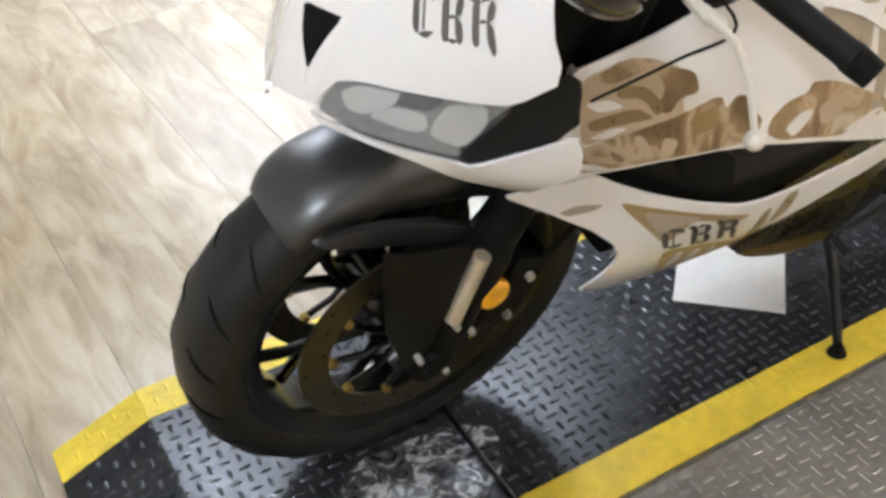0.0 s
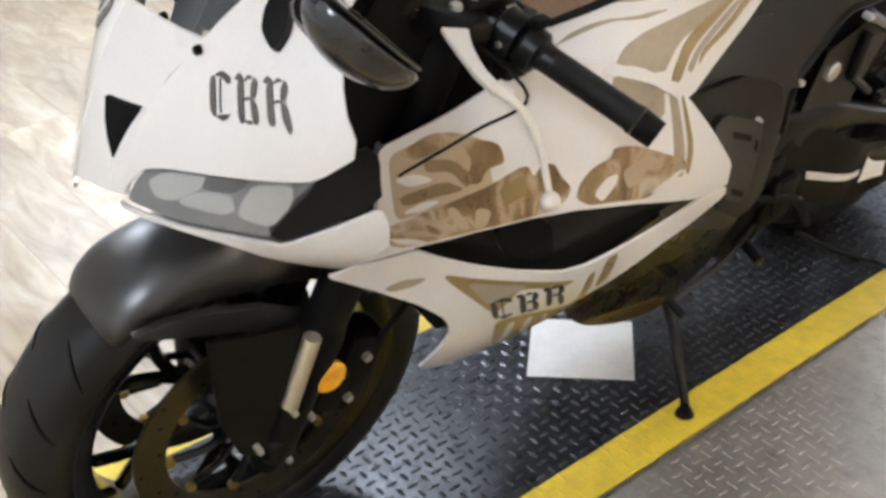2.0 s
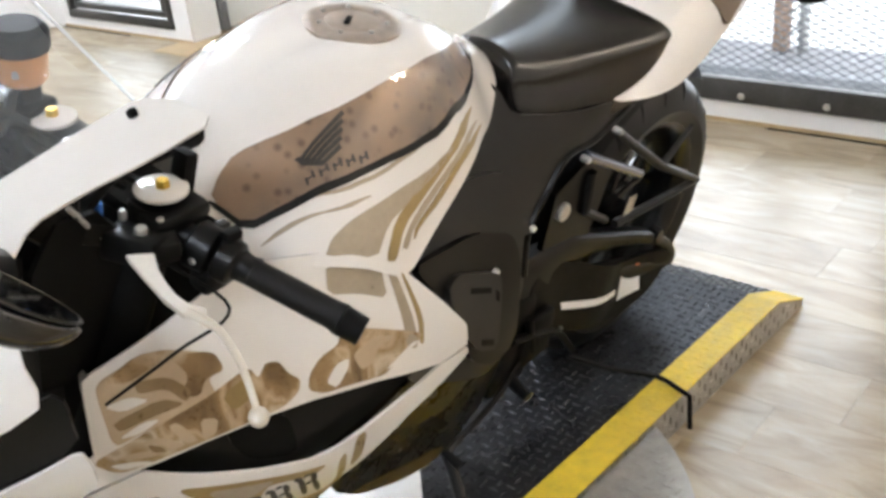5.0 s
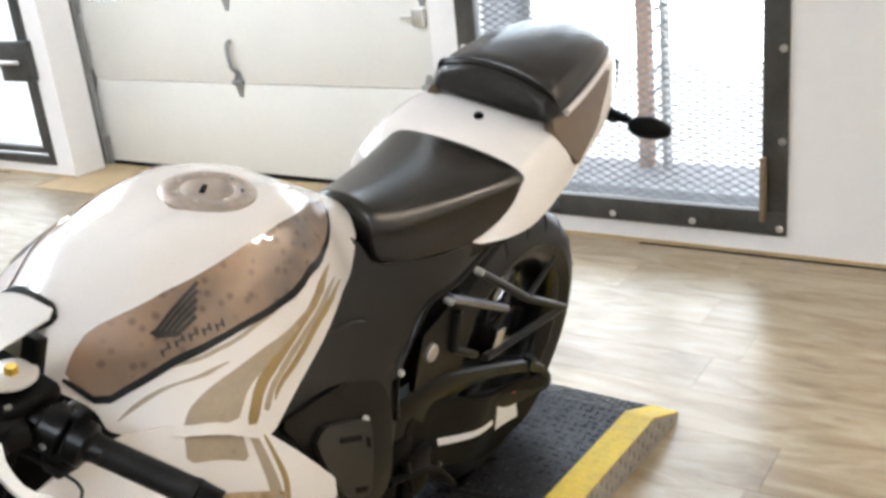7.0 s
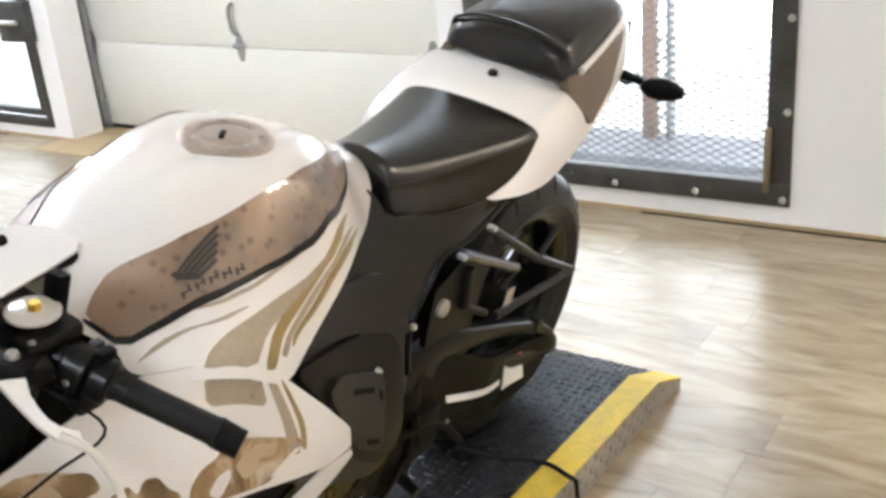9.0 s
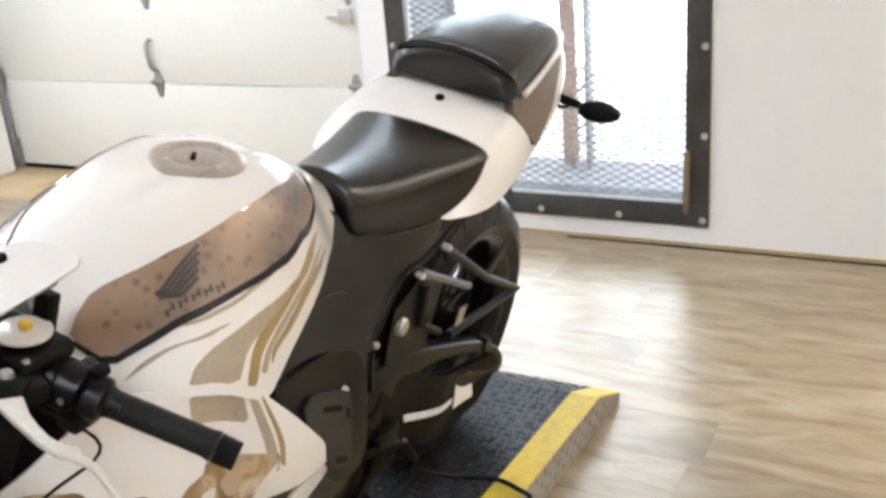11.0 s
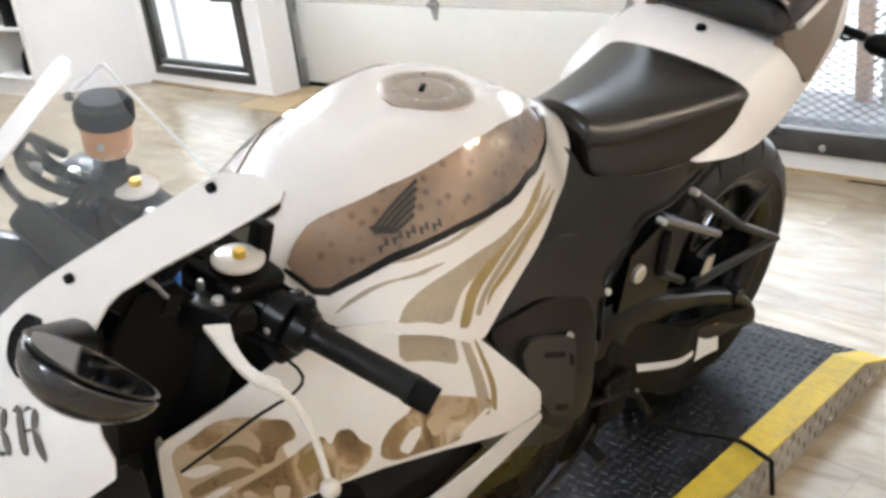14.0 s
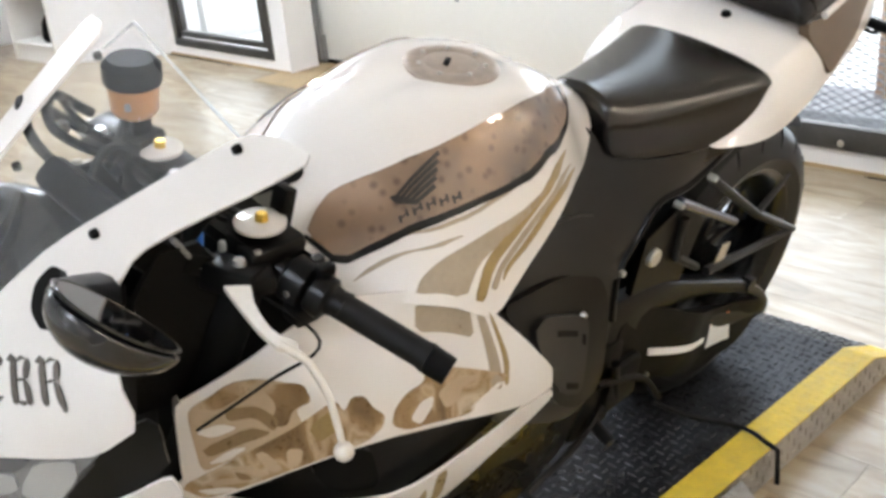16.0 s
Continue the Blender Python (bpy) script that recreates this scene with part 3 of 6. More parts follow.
INNER = HALF - 0.076
part("deck_plate", deck_strip(-INNER, INNER, 0), PLATE, stage, "dark tread plate deck", False)
for s in (-1, 1):
    y0, y1 = sorted((s * INNER, s * HALF))
    part("edge_stripe", deck_strip(y0 + 0.0005, y1 - 0.0005, 0.0006), YELLOW, stage, "worn yellow painted edge", False)
    side = bmesh.new()
    xs = [END0, BEND0, BEND1, END1]
    top = [side.verts.new((x, s * (HALF - 0.002), deck_z(x) - 0.004)) for x in xs]
    low = [side.verts.new((x, s * (HALF - 0.002), 0.0)) for x in xs]
    top2 = [side.verts.new((x, s * (HALF - 0.006), deck_z(x) - 0.004)) for x in xs]
    low2 = [side.verts.new((x, s * (HALF - 0.006), 0.0)) for x in xs]
    for k in range(3):
        for a, b in ((top, low), (low, low2), (low2, top2), (top2, top)):
            side.faces.new((a[k], a[k + 1], b[k + 1], b[k]))
    part("side_skirt", side, BRIGHT, stage, "bare tread plate side skirt", False)
    lug_part("tread_pattern", lugs((END0 + 0.02, END1 - 0.02), (0.006, PLAT_H), lambda x, y, h, s=s: (x, s * (HALF - 0.002 + h), y), lambda x, y: y < deck_z(x) - 0.012, 0.024, 0.0115, 0.0036, 0.0028), BRIGHT, stage)
    part("ramp_lip", box(END0 if s < 0 else END1 - 0.006, END0 + 0.006 if s < 0 else END1, -HALF + 0.01, HALF - 0.01, 0.0, LOW - 0.004), PLATE, stage, smooth=False)
lug_part("tread_pattern", lugs((END0, END1), (-INNER, INNER), lambda x, y, h: (x, y, deck_z(x) + h), lambda x, y: END0 + 0.015 < x < END1 - 0.015, high=0.0019), LUGM, stage)
for s in (-1, 1):
    lug_part("tread_pattern", lugs((END0, END1), (INNER - 0.0012, HALF + 0.002), lambda x, y, h, s=s: (x, s * y, deck_z(x) + 0.0006 + h * 0.7), lambda x, y: END0 + 0.015 < x < END1 - 0.015 and y < HALF - 0.012), YELLOW, stage)

disc = empty("turntable_disc", Matrix.Translation((0.125, 0.0, 0)))
tagged(disc, "round bare tread plate turntable flush with the platform", "turntable")
R, CUT = 0.59, HALF + 0.003
for s in (-1, 1):
    a0 = math.asin(CUT / R)
    pts = [(R * math.cos(a0 + (math.pi - 2 * a0) * k / 40), s * R * math.sin(a0 + (math.pi - 2 * a0) * k / 40)) for k in range(41)]
    th = radians(-2.2)
    pts = [(x * math.cos(th) - y * math.sin(th), x * math.sin(th) + y * math.cos(th)) for x, y in pts]
    bm = slab(pts if s > 0 else pts[::-1], 0.0, 0.0775)
    part("disc_plate", bm, BRIGHT, disc, smooth=False)
    lug_part("tread_pattern", lugs((-R, R), (CUT, R), lambda x, y, h, s=s: (x * math.cos(th) - s * y * math.sin(th), x * math.sin(th) + s * y * math.cos(th), 0.0775 + h), lambda x, y: math.hypot(x, y) < R - 0.015 and y > CUT + 0.01, high=0.0016), BRIGHT, disc)

card = mesh_ob("metal_plate", moved(box(0, 0.19, 0, 0.176, 0, 0.0022, 0.0008), pose(0, 0, PLAT_H + 0.0017, 0, 0, -47)), plain("scuffed_alloy_plate", (0.66, 0.645, 0.62), 0.42, 0.25, 0.10, 30), False)
tagged(card, "scuffed pale square metal plate lying on the tread plate", "plate")

rnd_w = random.Random(11)


# Added film; its pale blotches paint the broken light inside the wheel's shadow.
def light_blotch_mat():
    m, t, b = mat("painted_light_film")
    c = coords(t)
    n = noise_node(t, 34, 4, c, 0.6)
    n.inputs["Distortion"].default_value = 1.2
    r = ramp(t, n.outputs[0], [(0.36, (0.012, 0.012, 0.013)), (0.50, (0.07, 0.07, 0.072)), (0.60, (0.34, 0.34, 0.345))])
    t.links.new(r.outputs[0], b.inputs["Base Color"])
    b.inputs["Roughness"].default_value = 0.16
    bump(t, b, n.outputs[0], 0.9, 0.006)
    return m


edge = [(0.120 + 0.014 * math.sin(3 * a + 0.6) + rnd_w.uniform(-0.006, 0.006)) for a in [2 * math.pi * k / 40 for k in range(40)]]
film = mesh_ob("light_blotch_patch", slab([(-0.565 + q * math.cos(2 * math.pi * k / 40), -0.095 + 0.78 * q * math.sin(2 * math.pi * k / 40)) for k, q in enumerate(edge)], PLAT_H - 0.001, PLAT_H + 0.0022), light_blotch_mat(), False)
tagged(film, "added dark glossy film with painted light blotches on the tread plate by the front wheel", "wet patch")

# ---------------------------------------------------------------- the motorcycle
X_F, X_R, R_F, R_R, V_F = -0.553, 0.868, 0.298, 0.323, 0.006
bike = empty("motorcycle", Matrix.Translation((0, 0.042, PLAT_H + 0.0015)) @ pose(0, 0, 0, 0, 0, -1.5) @ pose(0, 0, 0, 14, 0, 0))
tagged(bike, "pearl white sport motorcycle with bronze graphics, leaning on its side stand", "motorcycle")


class Surface:
    """A smooth surface c = f(a, b) through control points."""

    def __init__(self, rows, ease=1e-6):
        q = np.array(rows, float)
        self.p, n = q[:, :2], len(q)
        d = np.linalg.norm(self.p[:, None] - self.p[None], axis=2)
        a = np.zeros((n + 3, n + 3))
        a[:n, :n], a[:n, n], a[:n, n + 1:] = d ** 3 + ease * np.eye(n), 1, self.p
        a[n:, :n] = a[:n, n:].T
        self.w = np.linalg.solve(a, np.concatenate([q[:, 2], np.zeros(3)]))

    def __call__(self, a, b):
        r = np.hypot(self.p[:, 0] - a, self.p[:, 1] - b)
        n = len(r)
        return float((r ** 3) @ self.w[:n] + self.w[n] + self.w[n + 1] * a + self.w[n + 2] * b)


# flank of the fairing: (x, height) to half width
FLANK = Surface([(-.42, .73, .125), (-.39, .603, .162), (-.48, .567, .121), (-.285, .462, .188), (-.146, .772, .182), (-.044, .728, .209), (.065, .56, .245), (-.25, .80, .150),
                 (-.15, .42, .205), (-.30, .38, .165), (-.03, .44, .23), (-.32, .30, .12), (-.22, .2, .06), (-.02, .2, .11), (.1, .48, .235)])
# tank and side covers: (x, half width) to height
TOP = Surface([(-.23, 0, .872), (-.223, .074, .839), (-.203, .112, .817), (-.1, 0, .930), (-.1, .07, .924), (-.058, .112, .904), (.06, 0, .939), (.06, .06, .942), (0, .115, .920), (.1, .11, .926), (.1, .145, .885),
               (.2, 0, .917), (.2, .08, .898), (.2, .11, .857), (.3, 0, .866), (.3, .05, .842), (-.146, .184, .776), (-.044, .209, .728), (.1, .178, .765), (.02, .165, .835), (.25, .10, .81)], 1.2e-5)
# nose: (half width, height) to x
NOSE = Surface([(.032, .844, -.584), (.077, .933, -.47), (.128, 1.005, -.346), (.141, .818, -.55), (.198, .801, -.506), (.142, .68, -.574), (.05, .71, -.640), (0, .76, -.646), (0, .66, -.668), (.066, .672, -.640),
                (.12, .58, -.48), (0, .88, -.56), (.16, .72, -.55)])
# black bodywork behind the fairing: (x, height) to half width
REAR = Surface([(.355, .732, .118), (.2, .87, .045), (.26, .80, .078), (.05, .62, .170), (.206, .552, .158), (.47, .658, .146), (.507, .522, .112), (.65, .705, .135), (.35, .6, .148),
                (.3, .36, .168), (.35, .46, .158), (.1, .45, .185), (.1, .72, .125)])
# seats and tail: (x, half width) to height


def loft(stations, rounds=3, tip=0.016, edged=False):
    """A seat or tail body. Stations: x, crown height, half width and height of the shoulder, half width and height of the foot."""
    s = np.array(stations, float)
    cols = []
    xs = np.linspace(s[0, 0], s[-1, 0], max(len(s) * 5, 34))
    for c in range(1, 6):
        smooth = curve([(r[0], r[c], 0) for r in s], 8)
        cols.append(np.interp(xs, [p.x for p in smooth], [p.y for p in smooth]))
    secs = []
    for x, top, r, h, w, g in zip(xs, *cols):
        half = [Vector((0, top)), Vector((r * 0.55, top - (top - h) * 0.25)), Vector((r * 0.90, h + (top - h) * 0.15)), Vector((r, h)), Vector((r + (w - r) * 0.30, h + (g - h) * 0.14)), Vector((r + (w - r) * 0.80, h + (g - h) * 0.50)), Vector((w, g))]
        if edged:
            half = [Vector((0, top)), Vector((r * 0.45, top - (top - h) * 0.14)), Vector((r * 0.78, top - (top - h) * 0.44)), Vector((r * 0.95, h + (top - h) * 0.20)), Vector((r * 1.03, h - 0.007)), Vector((r + (w - r) * 0.16, h + (g - h) * 0.20)), Vector((r + (w - r) * 0.75, h + (g - h) * 0.62)), Vector((w, g))]
        ring = [Vector((-q.x, q.y)) for q in reversed(half)] + half[1:]
        for _ in range(rounds):
            out = [ring[0]]
            for p, q in zip(ring, ring[1:]):
                out += [p.lerp(q, 0.25), p.lerp(q, 0.75)]
            ring = out + [ring[-1]]
        secs.append((x, ring, g))
    # rounded ends
    x0, r0, g0 = secs[0]
    x1, r1, g1 = secs[-1]
    def shrink(ring, g, k):
        return [Vector((p.x * (1 - 0.30 * k), g + (p.y - g) * (1 - 0.55 * k))) for p in ring]
    secs = [(x0 - tip * d, shrink(r0, g0, k), g0) for d, k in ((1.0, 1.0), (0.92, 0.6), (0.7, 0.28), (0.4, 0.08))] + secs
    secs += [(x1 + tip * d, shrink(r1, g1, k), g1) for d, k in ((0.4, 0.08), (0.7, 0.28), (0.92, 0.6), (1.0, 1.0))]
    bm = bmesh.new()
    rows = [[bm.verts.new((x, p.x, p.y)) for p in ring] for x, ring, _ in secs]
    m = len(rows[0])
    for a, b in zip(rows, rows[1:]):
        for k in range(m - 1):
            bm.faces.new((a[k], a[k + 1], b[k + 1], b[k]))
        bm.faces.new((a[m - 1], a[0], b[0], b[m - 1]))
    bm.faces.new(rows[0])
    bm.faces.new(rows[-1][::-1])
    return bm


def spot(surface, kind, a, b, side):
    c = surface(abs(a), b) if kind == "nose" else surface(a, abs(b) if kind == "top" else b)
    if kind == "flank":
        return Vector((a, side * c, b))
    if kind == "top":
        d = max(0.0, side * b - 0.05)
        return Vector((a, side * b, c + (2.2 * d * d if d < 0.06 else 0.264 * d - 0.00792)))
    return Vector((c, side * a, b))


def outline_round(pts, rounds=2, keep=0.18):
    p = [Vector(q).to_2d() for q in pts]
    for _ in range(rounds):
        out = []
        for k in range(len(p)):
            a, b = p[k], p[(k + 1) % len(p)]
            out += [a.lerp(b, keep), b.lerp(a, keep)]
        p = out
    return p


def patch(surface, kind, pts, side=-1, lift=0.0, thick=0.004, res=0.018, rounds=2):
    """A piece of curved bodywork: an outline laid on a surface, given thickness."""
    from mathutils import geometry
    p = outline_round(pts, rounds) if rounds else [Vector(q).to_2d() for q in pts]
    q = []
    for k in range(len(p)):
        a, b = p[k], p[(k + 1) % len(p)]
        n = max(1, int((b - a).length / res))
        q += [a.lerp(b, i / n) for i in range(n)]
    n = len(q)
    lo = [min(v[k] for v in q) for k in (0, 1)]
    hi = [max(v[k] for v in q) for k in (0, 1)]

    def inside(x, y):
        odd = False
        for i in range(n):
            a, b = q[i], q[i - 1]
            if (a.y > y) != (b.y > y) and x < (b.x - a.x) * (y - a.y) / (b.y - a.y) + a.x:
                odd = not odd
        return odd

    def clear(x, y):
        return all((x - v.x) ** 2 + (y - v.y) ** 2 > (res * 0.45) ** 2 for v in q)

    grid = [Vector((x, y)) for x in np.arange(lo[0] + res * 0.5, hi[0], res) for y in np.arange(lo[1] + res * 0.5, hi[1], res) if inside(x, y) and clear(x, y)]
    verts, _, faces, *_ = geometry.delaunay_2d_cdt(q + grid, [(i, (i + 1) % n) for i in range(n)], [], 1, 1e-6)
    bm = bmesh.new()
    e = 0.004
    front, rear = [], []
    for v in verts:
        o = spot(surface, kind, v.x, v.y, side)
        u, w = spot(surface, kind, v.x + e, v.y, side) - o, spot(surface, kind, v.x, v.y + e, side) - o
        nrm = u.cross(w).normalized()
        want = {"flank": Vector((0, side, 0)), "top": Vector((0, 0, 1)), "nose": Vector((-1, 0, 0))}[kind]
        if nrm.dot(want) < 0:
            nrm = -nrm
        front.append(bm.verts.new(o + nrm * lift))
        rear.append(bm.verts.new(o + nrm * (lift - thick)))
    count = {}
    for f in faces:
        bm.faces.new([front[k] for k in f])
        bm.faces.new([rear[k] for k in f][::-1])
        for a, b in zip(f, f[1:] + f[:1]):
            count[(min(a, b), max(a, b))] = count.get((min(a, b), max(a, b)), 0) + 1
    for (a, b), c in count.items():
        if c == 1:
            bm.faces.new((front[a], front[b], rear[b], rear[a]))
    return bm


FAR_NOSE = Vector((-0.028, 0.036, 0))


def both(name, surface, kind, pts, material, parent=None, label="", **k):
    """The same piece on the near and the far flank."""
    obs = [part(name, patch(surface, kind, pts, s, **k), material, parent or bike, label) for s in (-1, 1)]
    if kind == "nose":
        obs[1].location = FAR_NOSE
    return obs


def mirror_pts(half):
    """A closed outline from its half, mirrored over the middle line (a, b) to (a, -b)."""
    return half + [(a, -b) for a, b in reversed(half) if abs(b) > 1e-6]


MIRSH = plain("grey_black_mirror_shell", (0.022, 0.022, 0.023), 0.22, 0.0, 0.2, 10, 0.5)

# ---- wheels
BRASS = plain("dull_brass", (0.30, 0.20, 0.05), 0.4, 0.8, 0.2, 40)
def wheel(name, x, v, r, half, rim_r, disc_r, two_discs, spokes):
    w = empty(name)
    rim = part(name, join(
        lathe([(rim_r, -half * 0.80), (rim_r + 0.012, -half * 0.84), (rim_r + 0.014, -half * 0.74), (rim_r - 0.012, -half * 0.55), (rim_r - 0.019, 0), (rim_r - 0.012, half * 0.55), (rim_r + 0.014, half * 0.74),
               (rim_r + 0.012, half * 0.84), (rim_r, half * 0.80), (rim_r - 0.020, half * 0.55), (rim_r - 0.027, 0), (rim_r - 0.020, -half * 0.55), (rim_r, -half * 0.80)], 72, "y", (x, v, r)),
        lathe([(0.018, -0.065), (0.034, -0.065), (0.036, -0.03), (0.045, 0), (0.036, 0.03), (0.034, 0.065), (0.018, 0.065), (0.018, -0.065)], 28, "y", (x, v, r))), GLOSS, bike, "black cast alloy wheel")
    bpy.data.objects.remove(w)
    s, c = half, []
    for k in range(15):
        a = math.pi * (k / 14.0)
        c.append((rim_r + 0.008 + (r - rim_r - 0.008) * math.sin(a) ** 0.75, -s * math.copysign(abs(math.cos(a)) ** 0.72, math.cos(a)) * (1.0 if 0 < k < 14 else 0.82)))
    part("tyre", lathe(c + [(rim_r - 0.004, s * 0.5), (rim_r - 0.004, -s * 0.5), c[0]], 112, "y", (x, v, r)), RUBBER, rim, "worn black sport tyre")
    part("rim_stripe", lathe([(rim_r + 0.0125, -half * 0.845), (rim_r + 0.0155, -half * 0.80), (rim_r + 0.012, -half * 0.80), (rim_r + 0.0125, -half * 0.845)], 72, "y", (x, v, r)), GREYBROWN, rim, "thin pale rim stripe")
    for k in range(44):
        a = 2 * math.pi * k / 44
        g = -1 if k % 2 else 1
        pts = []
        for q in range(5):
            u = 0.25 + 0.14 * q
            ang = a + g * 0.035 * q
            t = math.pi * (0.5 - g * (0.06 + 0.075 * q))
            rr = rim_r + 0.008 + (r - rim_r - 0.008) * math.sin(t) ** 0.75 + 0.0006
            pts.append((x + rr * math.cos(ang), v - s * math.copysign(abs(math.cos(t)) ** 0.72, math.cos(t)), r + rr * math.sin(ang)))
        part("groove", tube(pts, [0.0006, 0.0022, 0.0024, 0.0022, 0.0006], 5), MATTE, rim)
    for k in range(spokes):
        for d in (-1, 1):
            a, b = 2 * math.pi * k / spokes + 0.3, 2 * math.pi * k / spokes + 0.3 + d * 0.26
            p = [(x + q * math.cos(a + (b - a) * u), v + d * 0.008, r + q * math.sin(a + (b - a) * u)) for q, u in ((0.036, 0), (0.09, 0.15), (0.15, 0.6), (rim_r - 0.03, 1.0))]
            part("spoke", tube(curve(p, 3), [0.0105] * 4 + [0.0085] * 6, 8), GLOSS, rim)
    for side in ((-1, 1) if two_discs else (1,)):
        y = v + side * 0.066
        ring = part("brake_disc", lathe([(disc_r - 0.042, -0.0025), (disc_r, -0.0025), (disc_r, 0.0025), (disc_r - 0.042, 0.0025), (disc_r - 0.042, -0.0025)], 56, "y", (x, y, r)),
                    plain("brake_disc_steel", (0.060, 0.050, 0.028), 0.32, 0.8, 0.25, 30), rim, "steel brake disc")
        for k in range(10):
            a = 2 * math.pi * k / 10
            part("button", lathe([(0, -0.005), (0.0065, -0.005), (0.0065, 0.005), (0, 0.005)], 10, "y", (x + (disc_r - 0.048) * math.cos(a), y, r + (disc_r - 0.048) * math.sin(a))), BRASS, ring, "gold disc button")
            part("carrier_arm", tube([(x + 0.035 * math.cos(a), y, r + 0.035 * math.sin(a)), (x + 0.075 * math.cos(a + 0.12), y, r + 0.075 * math.sin(a + 0.12)), (x + (disc_r - 0.055) * math.cos(a), y, r + (disc_r - 0.055) * math.sin(a))], 0.0055, 6), GLOSS, ring)
        for k in range(24):
            a, q = 2 * math.pi * k / 24 + (0.06 if k % 2 else 0), disc_r - 0.009 - 0.012 * (k % 3)
            part("drill_hole", lathe([(0, -0.0029), (0.0032, -0.0029), (0.0032, 0.0029), (0, 0.0029)], 8, "y", (x + q * math.cos(a), y, r + q * math.sin(a))), MATTE, ring)
    return rim


front = wheel("front_wheel", X_F, V_F, R_F, 0.060, 0.224, 0.168, True, 6)
rear = wheel("rear_wheel", X_R, 0.0, R_R, 0.094, 0.216, 0.110, False, 6)

# ---- front fork, mudguard and brake
AX, AZ = X_F, R_F
for s in (-1, 1):
    y = V_F + s * 0.102
    leg = part("fork_leg", tube([(AX - 0.008, y, AZ - 0.045), (AX + 0.004, y, AZ - 0.01), (AX + 0.05, y, AZ + 0.10), (AX + 0.075, y, AZ + 0.155), (AX + 0.085, y, AZ + 0.18)], [0.020, 0.032, 0.030, 0.031, 0.027], 18), MATTE, bike, "black fork slider")
    part("stanchion", tube([(AX + 0.018, y + s * 0.022, AZ + 0.078), (AX + 0.050, y + s * 0.022, AZ + 0.182)], 0.0115, 16), plain("cream_anodised_tube", (0.58, 0.50, 0.36), 0.3, 0.6, 0.1, 30) if s < 0 else SILVER, leg, "pale anodised tube")
    part("outer_tube", tube([(AX + 0.065, y, AZ + 0.135), (AX + 0.246, y, AZ + 0.578)], 0.0275, 18), MATTE, leg)
    part("axle_clamp", lathe([(0, -0.018), (0.018, -0.018), (0.022, -0.012), (0.022, 0.012), (0, 0.012)], 18, "y", (AX, y + s * 0.012, AZ)), MATTE, leg)
    for d in ((0.012, -0.02), (-0.03, 0.03), (0.045, 0.045), (0.02, 0.07)):
        part("bolt", lathe([(0, -0.035), (0.0042, -0.035), (0.005, -0.03), (0.005, 0)], 8, "y", (AX + d[0], y, AZ + d[1])) if s < 0 else lathe([(0, 0.035), (0.0042, 0.035), (0.005, 0.03), (0.005, 0)], 8, "y", (AX + d[0], y, AZ + d[1])), SILVER, leg)
    cal = part("brake_caliper", join(moved(box(-0.065, 0.065, -0.03, 0.03, -0.032, 0.032, 0.012), pose(AX + 0.125, y - s * 0.018, AZ + 0.055, 0, -68, 0)),
                                     moved(box(-0.03, 0.03, -0.036, 0.036, -0.022, 0.022, 0.008), pose(AX + 0.085, y - s * 0.015, AZ + 0.05, 0, -68, 0))), MATTE, bike, "black radial brake caliper")
    for d in (-0.035, 0.035):
        part("bolt", lathe([(0, s * 0.02), (0.006, s * 0.02), (0.007, s * 0.012), (0.007, 0)], 8, "y", (AX + 0.125 + d * 0.38, y, AZ + 0.055 + d * 0.92)), SILVER, cal)
refl = part("reflector", moved(lathe([(0, -0.008), (0.020, -0.008), (0.024, -0.004), (0.024, 0.003), (0, 0.003)], 20, "y"), pose(-.478, -.1175, .394)), AMBER, bike, "round amber reflector")
for s in (-1, 1):
    top = ((-.082, .248), (.036, .206)) if s < 0 else ((-.070, .13), (.015, .12))
    part("fork_guard", moved(slab([*top, (.012, .100), (-.022, .003), (-.052, .03), (-.074, .10)], -0.003, 0.003), Matrix(((1, 0, 0, AX), (0, 0, 1, V_F + s * .120), (0, 1, 0, AZ), (0, 0, 0, 1)))), MATTE, bike, "matte black fork guard")
part("brake_hose", tube(curve([(AX + 0.16, V_F - 0.11, AZ + 0.10), (AX + 0.20, V_F - 0.12, AZ + 0.18), (AX + 0.19, V_F - 0.10, AZ + 0.28), (AX + 0.22, V_F - 0.06, AZ + 0.40)]), 0.005, 8), MATTE, bike)


